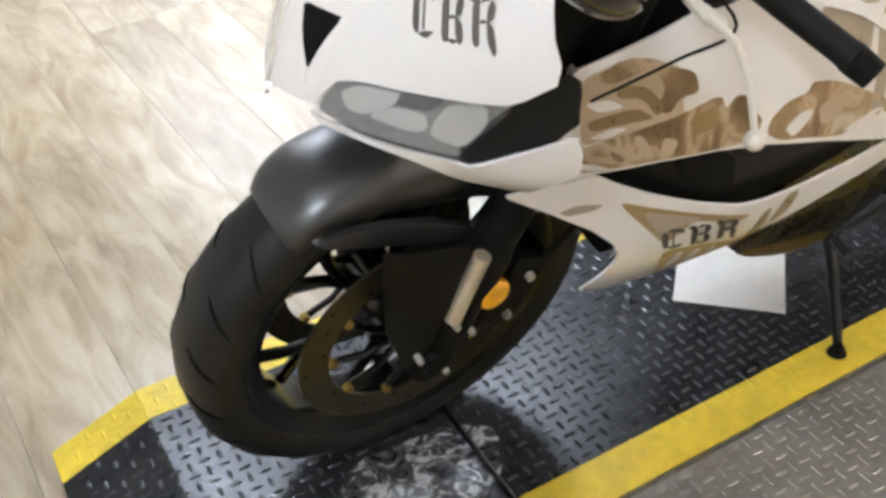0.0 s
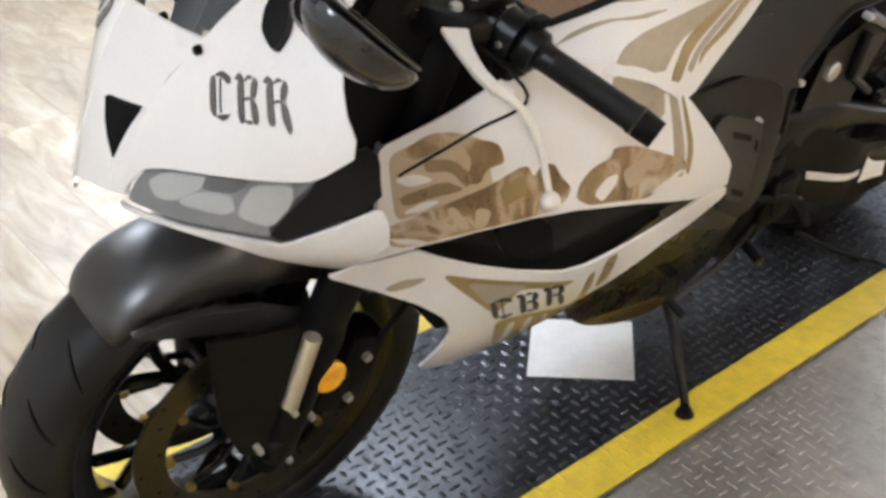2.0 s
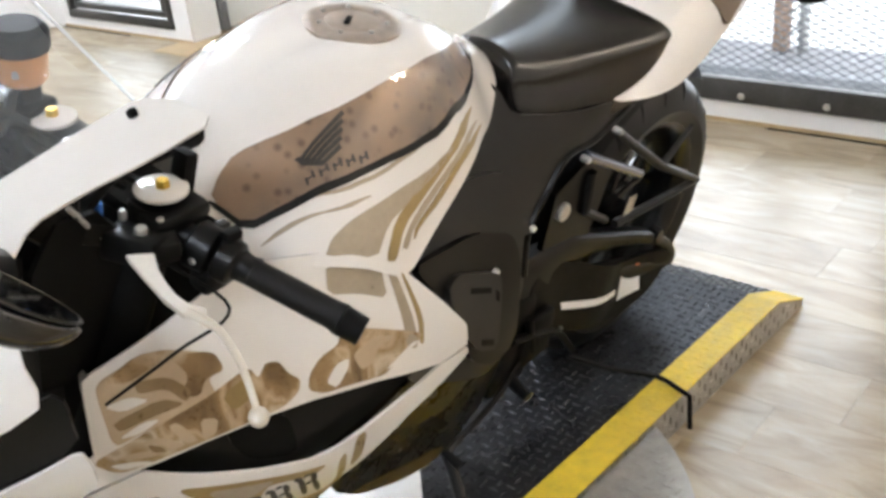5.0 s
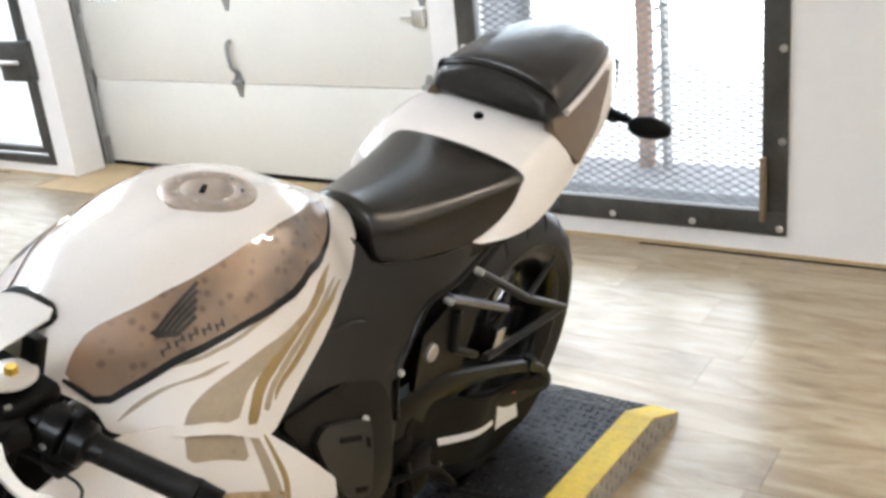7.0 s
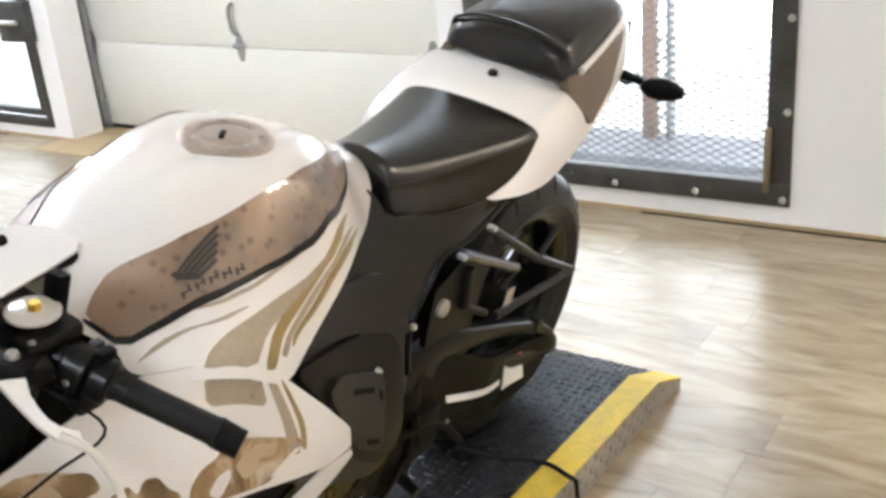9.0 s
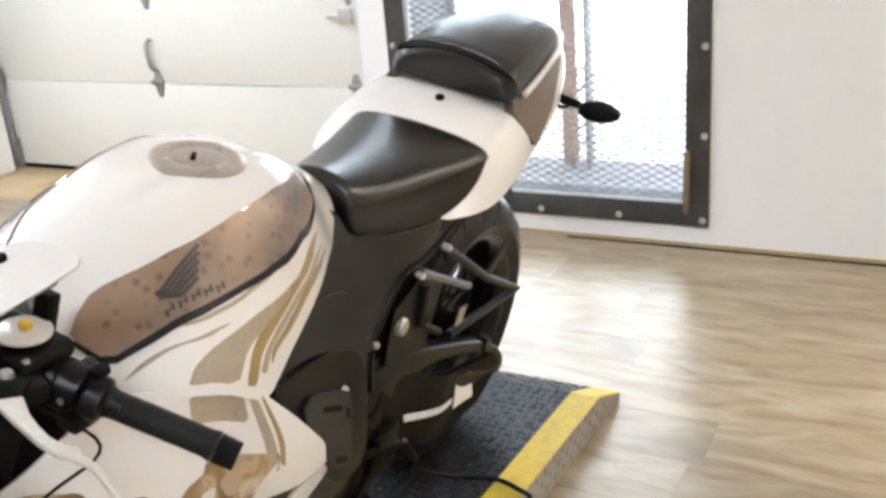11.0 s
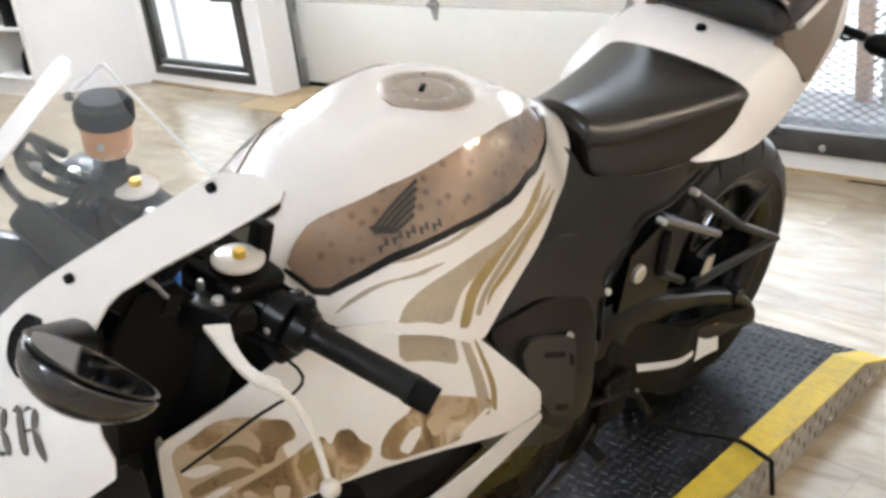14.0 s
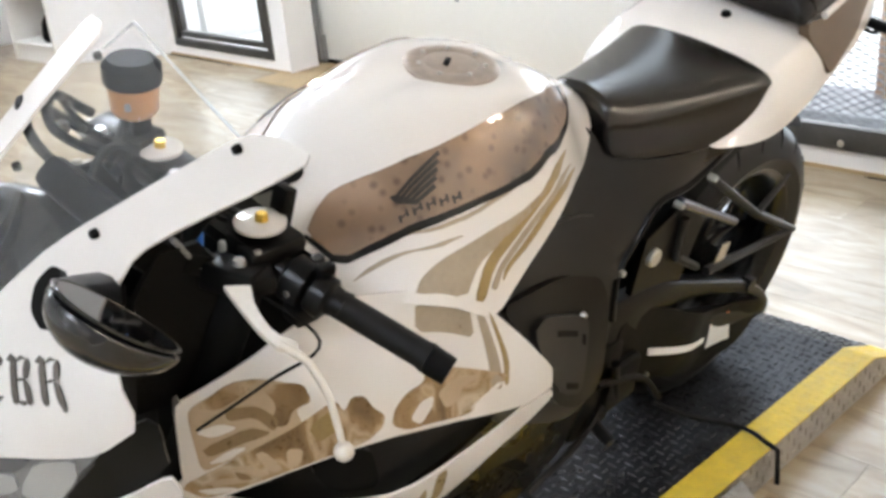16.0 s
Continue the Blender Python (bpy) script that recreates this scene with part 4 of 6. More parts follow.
def fender_section(a0, a1, r0, r1, half, n=40, seg=22):
    """A mudguard shell about the front wheel, between two angles."""
    bm = bmesh.new()
    rows = []
    for i in range(n + 1):
        u = i / n
        a = radians(a0 + (a1 - a0) * u)
        f = math.sqrt(1 - (1 - min(u / 0.20, 1)) ** 2)
        rr = (r0 - 0.036) + 0.036 * f + (r1 - r0) * u
        h = half * (0.66 + 0.34 * f)
        deep = 0.030 + 0.050 * (0.5 - 0.5 * math.cos(math.pi * min(1, u / 0.5)))
        row = []
        for j in range(seg + 1):
            b = math.pi * (j / seg)
            row.append((rr - deep * (1 - math.sin(b) ** 0.6), a, -h * math.cos(b)))
        rows.append(row)
    out = [[bm.verts.new((X_F + (r + d) * math.cos(a), V_F + y, R_F + (r + d) * math.sin(a))) for r, a, y in row for d in (0,)] for row in rows]
    inn = [[bm.verts.new((X_F + (r - 0.005) * math.cos(a), V_F + y * 0.95, R_F + (r - 0.005) * math.sin(a))) for r, a, y in row] for row in rows]
    for i in range(n):
        for j in range(seg):
            bm.faces.new((out[i][j], out[i + 1][j], out[i + 1][j + 1], out[i][j + 1]))
            bm.faces.new((inn[i][j + 1], inn[i + 1][j + 1], inn[i + 1][j], inn[i][j]))
        for j in (0, seg):
            bm.faces.new((out[i][j], inn[i][j], inn[i + 1][j], out[i + 1][j]))
    for i in (0, n):
        for j in range(seg):
            bm.faces.new((out[i][j], out[i][j + 1], inn[i][j + 1], inn[i][j]))
    return bm


part("mudguard", fender_section(127, 38, 0.318, 0.308, 0.067), FENDER, bike, "satin black front mudguard")
stay = slab([(-.700, .556), (-.66, .557), (-.61, .546), (-.5445, .517), (-.49, .481), (-.4936, .464), (-.557, .486), (-.60, .506), (-.647, .526), (-.69, .545)], -0.006, 0.006)
bmesh.ops.bevel(stay, geom=stay.edges[:], offset=0.0025, segments=2, affect="EDGES", profile=0.5)
part("mudguard_stay", moved(stay, Matrix(((1, 0, 0, 0), (0, 0, 1, V_F - 0.078), (0, 1, 0, 0), (0, 0, 0, 1)))), DARKGREY, bike, "dark grey mudguard stay")

# ---- nose, headlights and screen
cowl_pts = [(0.010, 0.690), (0.006, 0.692), (0.005, 0.724), (0.009, 0.757), (0.012, 0.783), (0.021, 0.818), (0.029, 0.842), (.036, .880), (.050, .922), (.094, .982), (.122, 1.016), (.152, 1.020), (.192, 1.012), (.172, .985), (.142, .955), (.122, .930), (.130, .902), (.160, .868), (.200, .803), (.171, .764), (.148, .757), (.104, .750), (.052, .738), (.027, .727), (.017, .709)]
cowl = both("nose_cowl", NOSE, "nose", cowl_pts, PEARL, None, "pearl white nose fairing", rounds=1)
for v in cowl[1].data.vertices:
    v.co.x += 0.032 * max(0.0, min(1.0, (v.co.z - 0.86) / 0.16))
lens_pts = [(0.010, 0.682), (0.018, 0.709), (0.027, 0.726), (0.052, 0.737), (0.104, 0.750), (0.148, 0.758), (0.172, 0.762), (0.156, 0.727), (0.145, 0.697), (0.143, 0.683), (0.117, 0.686), (0.067, 0.683), (0.016, 0.678)]
both("headlight", NOSE, "nose", lens_pts, LENS, None, "clear headlight lens", lift=0.001, rounds=1)
PALE = plain("pale_reflector", (0.60, 0.60, 0.58), 0.3, 0.2, 0.12, 30)
BOWL = plain("grey_reflector_bowl", (0.25, 0.25, 0.245), 0.35, 0.3, 0.35, 14)
SHADE = plain("dark_grey_lamp_shade", (0.115, 0.115, 0.118), 0.4, 0.2, 0.2, 18)
both("headlight_bowl", NOSE, "nose", lens_pts, BOWL, None, "grey headlight bowl", lift=-0.008, thick=0.006, rounds=1)
both("headlight_projector", NOSE, "nose", [(0.030, 0.714), (0.045, 0.729), (0.060, 0.734), (0.087, 0.742), (0.085, 0.726), (0.062, 0.704), (0.042, 0.700)], PALE, None, "", lift=-0.0055, thick=0.008, rounds=2)
both("headlight_projector", NOSE, "nose", [(0.064, 0.705), (0.086, 0.726), (0.113, 0.730), (0.119, 0.715), (0.112, 0.707), (0.090, 0.706)], PALE, None, "", lift=-0.0050, thick=0.008, rounds=1)
both("headlight_projector", NOSE, "nose", [(0.127, 0.745), (0.154, 0.752), (0.156, 0.729), (0.145, 0.699), (0.122, 0.708), (0.121, 0.722)], PALE, None, "", lift=-0.0045, thick=0.009, rounds=1)
both("headlight_divider", NOSE, "nose", [(0.088, 0.744), (0.125, 0.749), (0.115, 0.732), (0.086, 0.728)], SHADE, None, "", lift=-0.0048, thick=0.008)
both("intake_panel", NOSE, "nose", [(0.172, 0.764), (0.198, 0.808), (0.211, 0.798), (0.214, 0.741), (0.153, 0.679), (0.146, 0.685), (0.143, 0.698), (0.154, 0.728)], SATIN, None, "dark intake panel", lift=-0.006, rounds=1)
both("nose_lip", NOSE, "nose", [(0.006, 0.682), (0.015, 0.677), (0.067, 0.682), (0.117, 0.685), (0.143, 0.682), (0.151, 0.677), (0.186, 0.71), (0.213, 0.739), (0.217, 0.719), (0.212, 0.68), (0.157, 0.614), (0.134, 0.651), (0.116, 0.672), (0.082, 0.677), (0.036, 0.673), (0.010, 0.671)], PEARL, None, "pearl white lower nose lip", rounds=1)


def bridge(pts, thick=0.005, u0s=None, u1s=None):
    """Joins the two halves of the nose along its middle."""
    bm, rows = bmesh.new(), []
    for i, (a, w) in enumerate(pts):
        u0, u1 = u0s[i] if u0s else 0.0, u1s[i] if u1s else 1.0
        p, q = spot(NOSE, "nose", a, w, -1), spot(NOSE, "nose", a, w, 1) + FAR_NOSE
        rows.append([bm.verts.new(p.lerp(q, u0 + (u1 - u0) * k / 4) + Vector((d - (0.004 * math.sin(math.pi * (u0 + (u1 - u0) * k / 4))), 0, 0))) for d in (0, thick) for k in range(5)])
    for r0, r1 in zip(rows, rows[1:]):
        for k in range(4):
            bm.faces.new((r0[k], r0[k + 1], r1[k + 1], r1[k]))
            bm.faces.new((r0[k + 5], r1[k + 5], r1[k + 6], r0[k + 6]))
        bm.faces.new((r0[0], r1[0], r1[5], r0[5]))
        bm.faces.new((r0[4], r0[9], r1[9], r1[4]))
    for r in (rows[0], rows[-1]):
        for k in range(4):
            bm.faces.new((r[k], r[k + 5], r[k + 6], r[k + 1]))
    return bm


part("nose_centre", bridge([(.0135, .786), (.020, .818), (.029, .842), (.034, .855)]), PEARL, bike, "pearl white nose bridge")
part("intake_vent", bridge([(.0105, .728), (.0105, .745), (.012, .763), (.0145, .782)], 0.008, (0.24, 0.19, 0.14, 0.09), (0.27, 0.42, 0.57, 0.72)), MATTE, bike, "dark intake slot")
part("nose_strip", bridge([(.012, .690), (.0103, .726), (.0105, .745), (.012, .763), (.0145, .7855)], 0.006, (0.24, 0.27, 0.42, 0.57, 0.72)), PEARL, bike, "pearl white strip beside the intake")
part("nose_strip", bridge([(.012, .690), (.0103, .726), (.0105, .745), (.012, .763), (.0145, .7855)], 0.006, None, (0.24, 0.24, 0.19, 0.14, 0.09)), PEARL, bike, "pearl white strip beside the intake")
SCR = Surface([(0, .835, -.60), (.030, .846, -.585), (.05, .925, -.482), (.10, .99, -.382), (.125, 1.018, -.338), (0, .93, -.535), (0, 1.02, -.455), (0, 1.09, -.372), (.06, 1.06, -.372), (.05, 1.0, -.452)])
part("windscreen", patch(SCR, "nose", [(-.028, .842), (.028, .842), (.052, .925), (.098, .985), (.124, 1.016), (.062, 1.056), (0, 1.092), (-.062, 1.056), (-.124, 1.016), (-.098, .985), (-.052, .925)], 1, thick=0.003), SCREEN, bike, "clear plastic windscreen")
for s in (-1, 1):
    for a, w in ((.034, .846), (.077, .933), (.128, 1.005)):
        o = spot(NOSE, "nose", a, w, s)
        part("screw", moved(lathe([(0, -0.003), (0.004, -0.003), (0.0052, 0), (0.0052, 0.004)], 12, "x"), Matrix.Translation(o + Vector((-0.001, s * 0.001, 0.002)))), MATTE, bike)
# Whitish tube on the screen's edge, painting the reflection streak that runs there.
EDGE = glass_mat("screen_edge_streak", (0.92, 0.94, 0.95), 0.15, 0.45)
SIDE_L, APEX, SIDE_R = [spot(SCR, "nose", a, w, q) for a, w, q in ((.124, 1.016, -1), (.001, 1.092, 1), (.124, 1.016, 1))]
part("screen_edge", join(tube([SIDE_L, SIDE_L.lerp(APEX, 0.5), APEX], 0.0017, 8), tube([APEX, APEX.lerp(SIDE_R, 0.5), SIDE_R], 0.0017, 8)), EDGE, bike, "windscreen edge, whitened for the bright streak along it")
# dark inside of the cockpit
part("cockpit_shroud", patch(NOSE, "nose", [(-.15, .70), (.15, .70), (.165, .80), (.12, .92), (.06, .90), (0, .80), (-.06, .90), (-.12, .92), (-.165, .80)], 1, lift=-0.03, thick=0.01), MATTE, bike)
for s in (-1, 1):
    part("inner_cowl", moved(slab([(-.46, .72), (-.45, .86), (-.42, .905), (-.375, .900), (-.345, .85), (-.27, .825), (-.25, .78), (-.36, .70)], -0.004, 0.004), Matrix(((1, 0, 0, 0), (0, 0, 1, s * .098), (0, 1, 0, 0), (0, 0, 0, 1)))), MATTE, bike)
part("airbox", box(-0.44, -0.24, -0.10, 0.10, 0.62, 0.84, 0.03), MATTE, bike)
part("engine", join(box(-0.06, 0.30, -0.105, 0.105, 0.22, 0.52, 0.04), box(-0.10, 0.34, -0.10, 0.10, 0.50, 0.74, 0.03)), MATTE, bike, "black engine block")
part("radiator", moved(box(-0.014, 0.014, -0.125, 0.125, -0.13, 0.13, 0.006), pose(-0.27, 0, 0.51, 0, 14, 0)), MATTE, bike, "black radiator")

# ---- fairing flanks
mid_pts = [(-.422, .732), (-.340, .763), (-.270, .792), (-.212, .796), (-.150, .784), (-.045, .730), (-.02, .702), (.013, .664), (.058, .608), (.066, .596), (.071, .562), (.013, .562), (-.100, .592), (-.193, .609), (-.257, .614), (-.328, .612), (-.392, .604), (-.430, .594), (-.462, .584), (-.470, .596), (-.448, .622), (-.432, .640)]
mids = both("side_fairing", FLANK, "flank", mid_pts, PEARL, None, "pearl white side fairing", rounds=0)
low_pts = [(-.486, .569), (-.460, .580), (-.430, .590), (-.394, .600), (-.366, .583), (-.324, .561), (-.258, .531), (-.192, .507), (-.160, .507), (-.140, .512), (-.067, .536), (.015, .560), (.072, .556), (.078, .540), (-.033, .500), (-.120, .435), (-.175, .385), (-.240, .345), (-.300, .335), (-.350, .345),
           (-.338, .400), (-.332, .432), (-.338, .456), (-.350, .476), (-.385, .510), (-.436, .543)]
lows = both("lower_fairing", FLANK, "flank", outline_round(low_pts, 1, 0.10), PEARL, None, "pearl white lower fairing", rounds=0)
both("duct_liner", FLANK, "flank", [(-.43, .625), (-.30, .635), (-.19, .615), (.03, .565), (-.06, .53), (-.13, .495), (-.18, .462), (-.28, .508), (-.37, .545), (-.44, .575)], SATIN, None, "black side duct", lift=-0.022)
both("duct_vane", FLANK, "flank", [(-.30, .60), (-.22, .60), (-.20, .51), (-.27, .54)], MATTE, None, "", lift=-0.014, thick=0.02)
both("side_edge", FLANK, "flank", [(-.430, .728), (-.420, .735), (-.425, .640), (-.436, .636)], PEARL, None, "", lift=0.004, thick=0.02)
# graphics on the flanks


def flame_mat():
    """Airbrushed bronze flames: soft bands of cream, tan, brown and olive."""
    m, t, b = mat("airbrushed_bronze_flames")
    c = coords(t)
    n = noise_node(t, 7.0, 2, mapping(t, c, (1.5, 1.0, 1.0)), 0.4)
    n.inputs["Distortion"].default_value = 1.9
    g = noise_node(t, 260, 2, c)
    r = ramp(t, n.outputs[0], [(0.30, (0.16, 0.095, 0.04)), (0.42, (0.30, 0.19, 0.085)), (0.48, (0.52, 0.39, 0.25)), (0.53, (0.36, 0.245, 0.115)), (0.60, (0.60, 0.50, 0.37)), (0.68, (0.27, 0.18, 0.075))])
    t.links.new(r.outputs[0], b.inputs["Base Color"])
    rr = ramp(t, g.outputs[0], [(0.3, (0.26,) * 3), (0.7, (0.34,) * 3)])
    t.links.new(rr.outputs[0], b.inputs["Roughness"])
    b.inputs["Metallic"].default_value, b.inputs["Coat Weight"].default_value, b.inputs["Coat Roughness"].default_value = 0.2, 0.9, 0.05
    return m


FLAME = flame_mat()
TAN = plain("pale_tan_graphic", (0.50, 0.38, 0.25), 0.3, 0.1, 0.08, 26, 0.8)
MID_ART = [([(-.418, .722), (-.380, .736), (-.349, .740), (-.307, .722), (-.293, .696), (-.310, .690), (-.304, .669), (-.333, .663), (-.390, .650), (-.416, .642), (-.419, .694)], TAN, .0007),
           ([(-.410, .722), (-.373, .741), (-.343, .738), (-.357, .725), (-.389, .713)], FLAME, .0012), ([(-.383, .713), (-.350, .709), (-.329, .685), (-.337, .671), (-.354, .696), (-.382, .698)], BROWN, .0012),
           ([(-.344, .731), (-.297, .720), (-.290, .694), (-.313, .692), (-.322, .674), (-.342, .680), (-.328, .702)], FLAME, .0012), ([(-.412, .673), (-.362, .686), (-.337, .671), (-.377, .667), (-.407, .660)], BROWN, .0012),
           ([(-.416, .694), (-.390, .698), (-.372, .688), (-.400, .683)], PEARL, .0012), ([(-.410, .652), (-.384, .664), (-.366, .662), (-.390, .651)], PEARL, .0012),
           ([(-.440, .629), (-.397, .646), (-.352, .660), (-.312, .670), (-.264, .688), (-.255, .668), (-.244, .684), (-.228, .680), (-.219, .660), (-.205, .646), (-.209, .630), (-.230, .618), (-.264, .617), (-.328, .615), (-.392, .609), (-.416, .606)], FLAME, .0009),
           ([(-.418, .628), (-.392, .629), (-.362, .617), (-.389, .618)], TAN, .0014), ([(-.392, .640), (-.370, .640), (-.345, .619), (-.360, .618), (-.374, .632)], TAN, .0014),
           ([(-.362, .650), (-.351, .652), (-.332, .620), (-.345, .619)], TAN, .0014), ([(-.327, .646), (-.308, .639), (-.313, .619), (-.328, .618)], TAN, .0014), ([(-.424, .621), (-.398, .617), (-.380, .610), (-.410, .610)], PEARL, .0014),
           ([(-.385, .636), (-.372, .628), (-.366, .618), (-.380, .622)], BROWN, .0016), ([(-.300, .664), (-.268, .678), (-.262, .650), (-.290, .640)], BRONZE, .0014),
           ([(-.197, .626), (-.193, .646), (-.176, .663), (-.150, .669), (-.146, .682), (-.110, .676), (-.022, .631), (-.028, .621), (-.070, .606), (-.086, .596), (-.145, .608), (-.175, .611)], FLAME, .0007),
           ([(-.172, .626), (-.156, .645), (-.138, .646), (-.140, .633), (-.158, .612)], PEARL, .0014), ([(-.133, .649), (-.096, .659), (-.065, .645), (-.094, .642), (-.105, .623), (-.122, .621)], TAN, .0014), ([(-.087, .603), (-.040, .624), (-.030, .621), (-.068, .605)], PEARL, .0014),
           ([(-.147, .771), (-.074, .741), (-.071, .699), (-.111, .721), (-.153, .735)], GREYBROWN, .0007),
           ([(-.066, .734), (-.054, .729), (-.034, .654), (-.03, .61), (-.049, .619), (-.052, .661)], GREYBROWN, .0007),
           ([(-.046, .724), (-.041, .720), (-.018, .650), (-.020, .612), (-.027, .615), (-.028, .655)], BRONZE, .0007)]
LOW_ART = [([(-.367, .559), (-.310, .535), (-.200, .491), (-.164, .482), (-.184, .471), (-.249, .497), (-.259, .481), (-.276, .454), (-.312, .496)], BRONZE, .0007),
           ([(-.330, .535), (-.280, .515), (-.240, .500), (-.262, .492), (-.290, .480), (-.310, .505)], GREYBROWN, .0012),
           ([(-.270, .436), (-.225, .432), (-.147, .414), (-.138, .450), (-.128, .430), (-.160, .398), (-.200, .370), (-.240, .352), (-.258, .385)], BRONZE, .0007),
           ([(-.246, .420), (-.238, .358), (-.228, .360), (-.234, .420)], PEARL, .0014), ([(-.218, .418), (-.210, .370), (-.200, .374), (-.206, .416)], PEARL, .0014), ([(-.190, .412), (-.182, .386), (-.174, .390), (-.180, .410)], PEARL, .0014),
           ([(-.141, .430), (-.146, .475), (-.138, .490), (-.130, .445)], BRONZE, .0007), ([(-.124, .445), (-.126, .509), (-.110, .515), (-.109, .462)], BRONZE, .0007),
           ([(-.426, .544), (-.407, .556), (-.378, .555), (-.390, .545), (-.416, .538)], GREYBROWN, .0007)]
for s in (-1, 1):
    for art, o in ((MID_ART, mids), (LOW_ART, lows)):
        for pts, mtl, up in art:
            part("graphic", patch(FLANK, "flank", pts, s, lift=up, thick=0.001, res=0.014, rounds=1 if len(pts) < 6 else 2), mtl, o[0 if s < 0 else 1], "bronze painted flame graphic")


def letters(surface, kind, a0, b0, right, up, side, parent, material, count=3, step=0.034, high=0.036, wide=0.022):
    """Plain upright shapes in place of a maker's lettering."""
    for k in range(count):
        o = Vector((a0, b0)) + Vector(right) * step * k
        r, u = Vector(right), Vector(up)
        stem = ((.10, .0), (.24, -.07), (.36, .06), (.34, .90), (.22, 1.0), (.10, .88))
        if k == 0:
            shapes = [((.06, .16), (.22, .0), (.32, .10), (.30, .80), (.18, .93), (.06, .82)), ((.26, .03), (.62, -.07), (.98, .12), (.60, .10)), ((.20, .90), (.56, 1.04), (.98, .90), (.90, .74), (.56, .90)), ((.50, .12), (.56, .12), (.55, .88), (.49, .88))]
        else:
            far = [(.64, .56), (.78, .48), (.90, .36), (.92, .06 if k == 1 else -.10), (.78, -.08 if k == 1 else -.24), (.66, .08)]
            shapes = [stem, far, ((.64, .56), (.66, .82), (.78, .98), (.92, .84), (.88, .62), (.78, .52)), ((.34, .86), (.50, 1.02), (.74, .94), (.52, .92)), ((.34, .48), (.52, .56), (.70, .52), (.50, .46)), ((-.06, .90), (.12, 1.04), (.20, .96), (.08, .86))]
            if k == 1:
                shapes.append(((.30, .02), (.52, -.08), (.74, .0), (.52, .04)))
        for q in shapes:
            part("lettering", patch(surface, kind, [tuple(o + r * wide * x + u * high * y) for x, y in q], side, lift=0.0022, thick=0.0012, res=0.02, rounds=1), material, parent, "dark lettering shape")


for s in (-1, 1):
    d = -s
    letters(NOSE, "nose", .077, .802, (.97, .22), (-.50, .86), s, cowl[0 if s < 0 else 1], INK, 3, .0255, .041, .0215)
    letters(FLANK, "flank", -.278, .444, (.99, -.06), (-.32, .95), s, lows[0 if s < 0 else 1], INKD, 3, .0400, .047, .034)

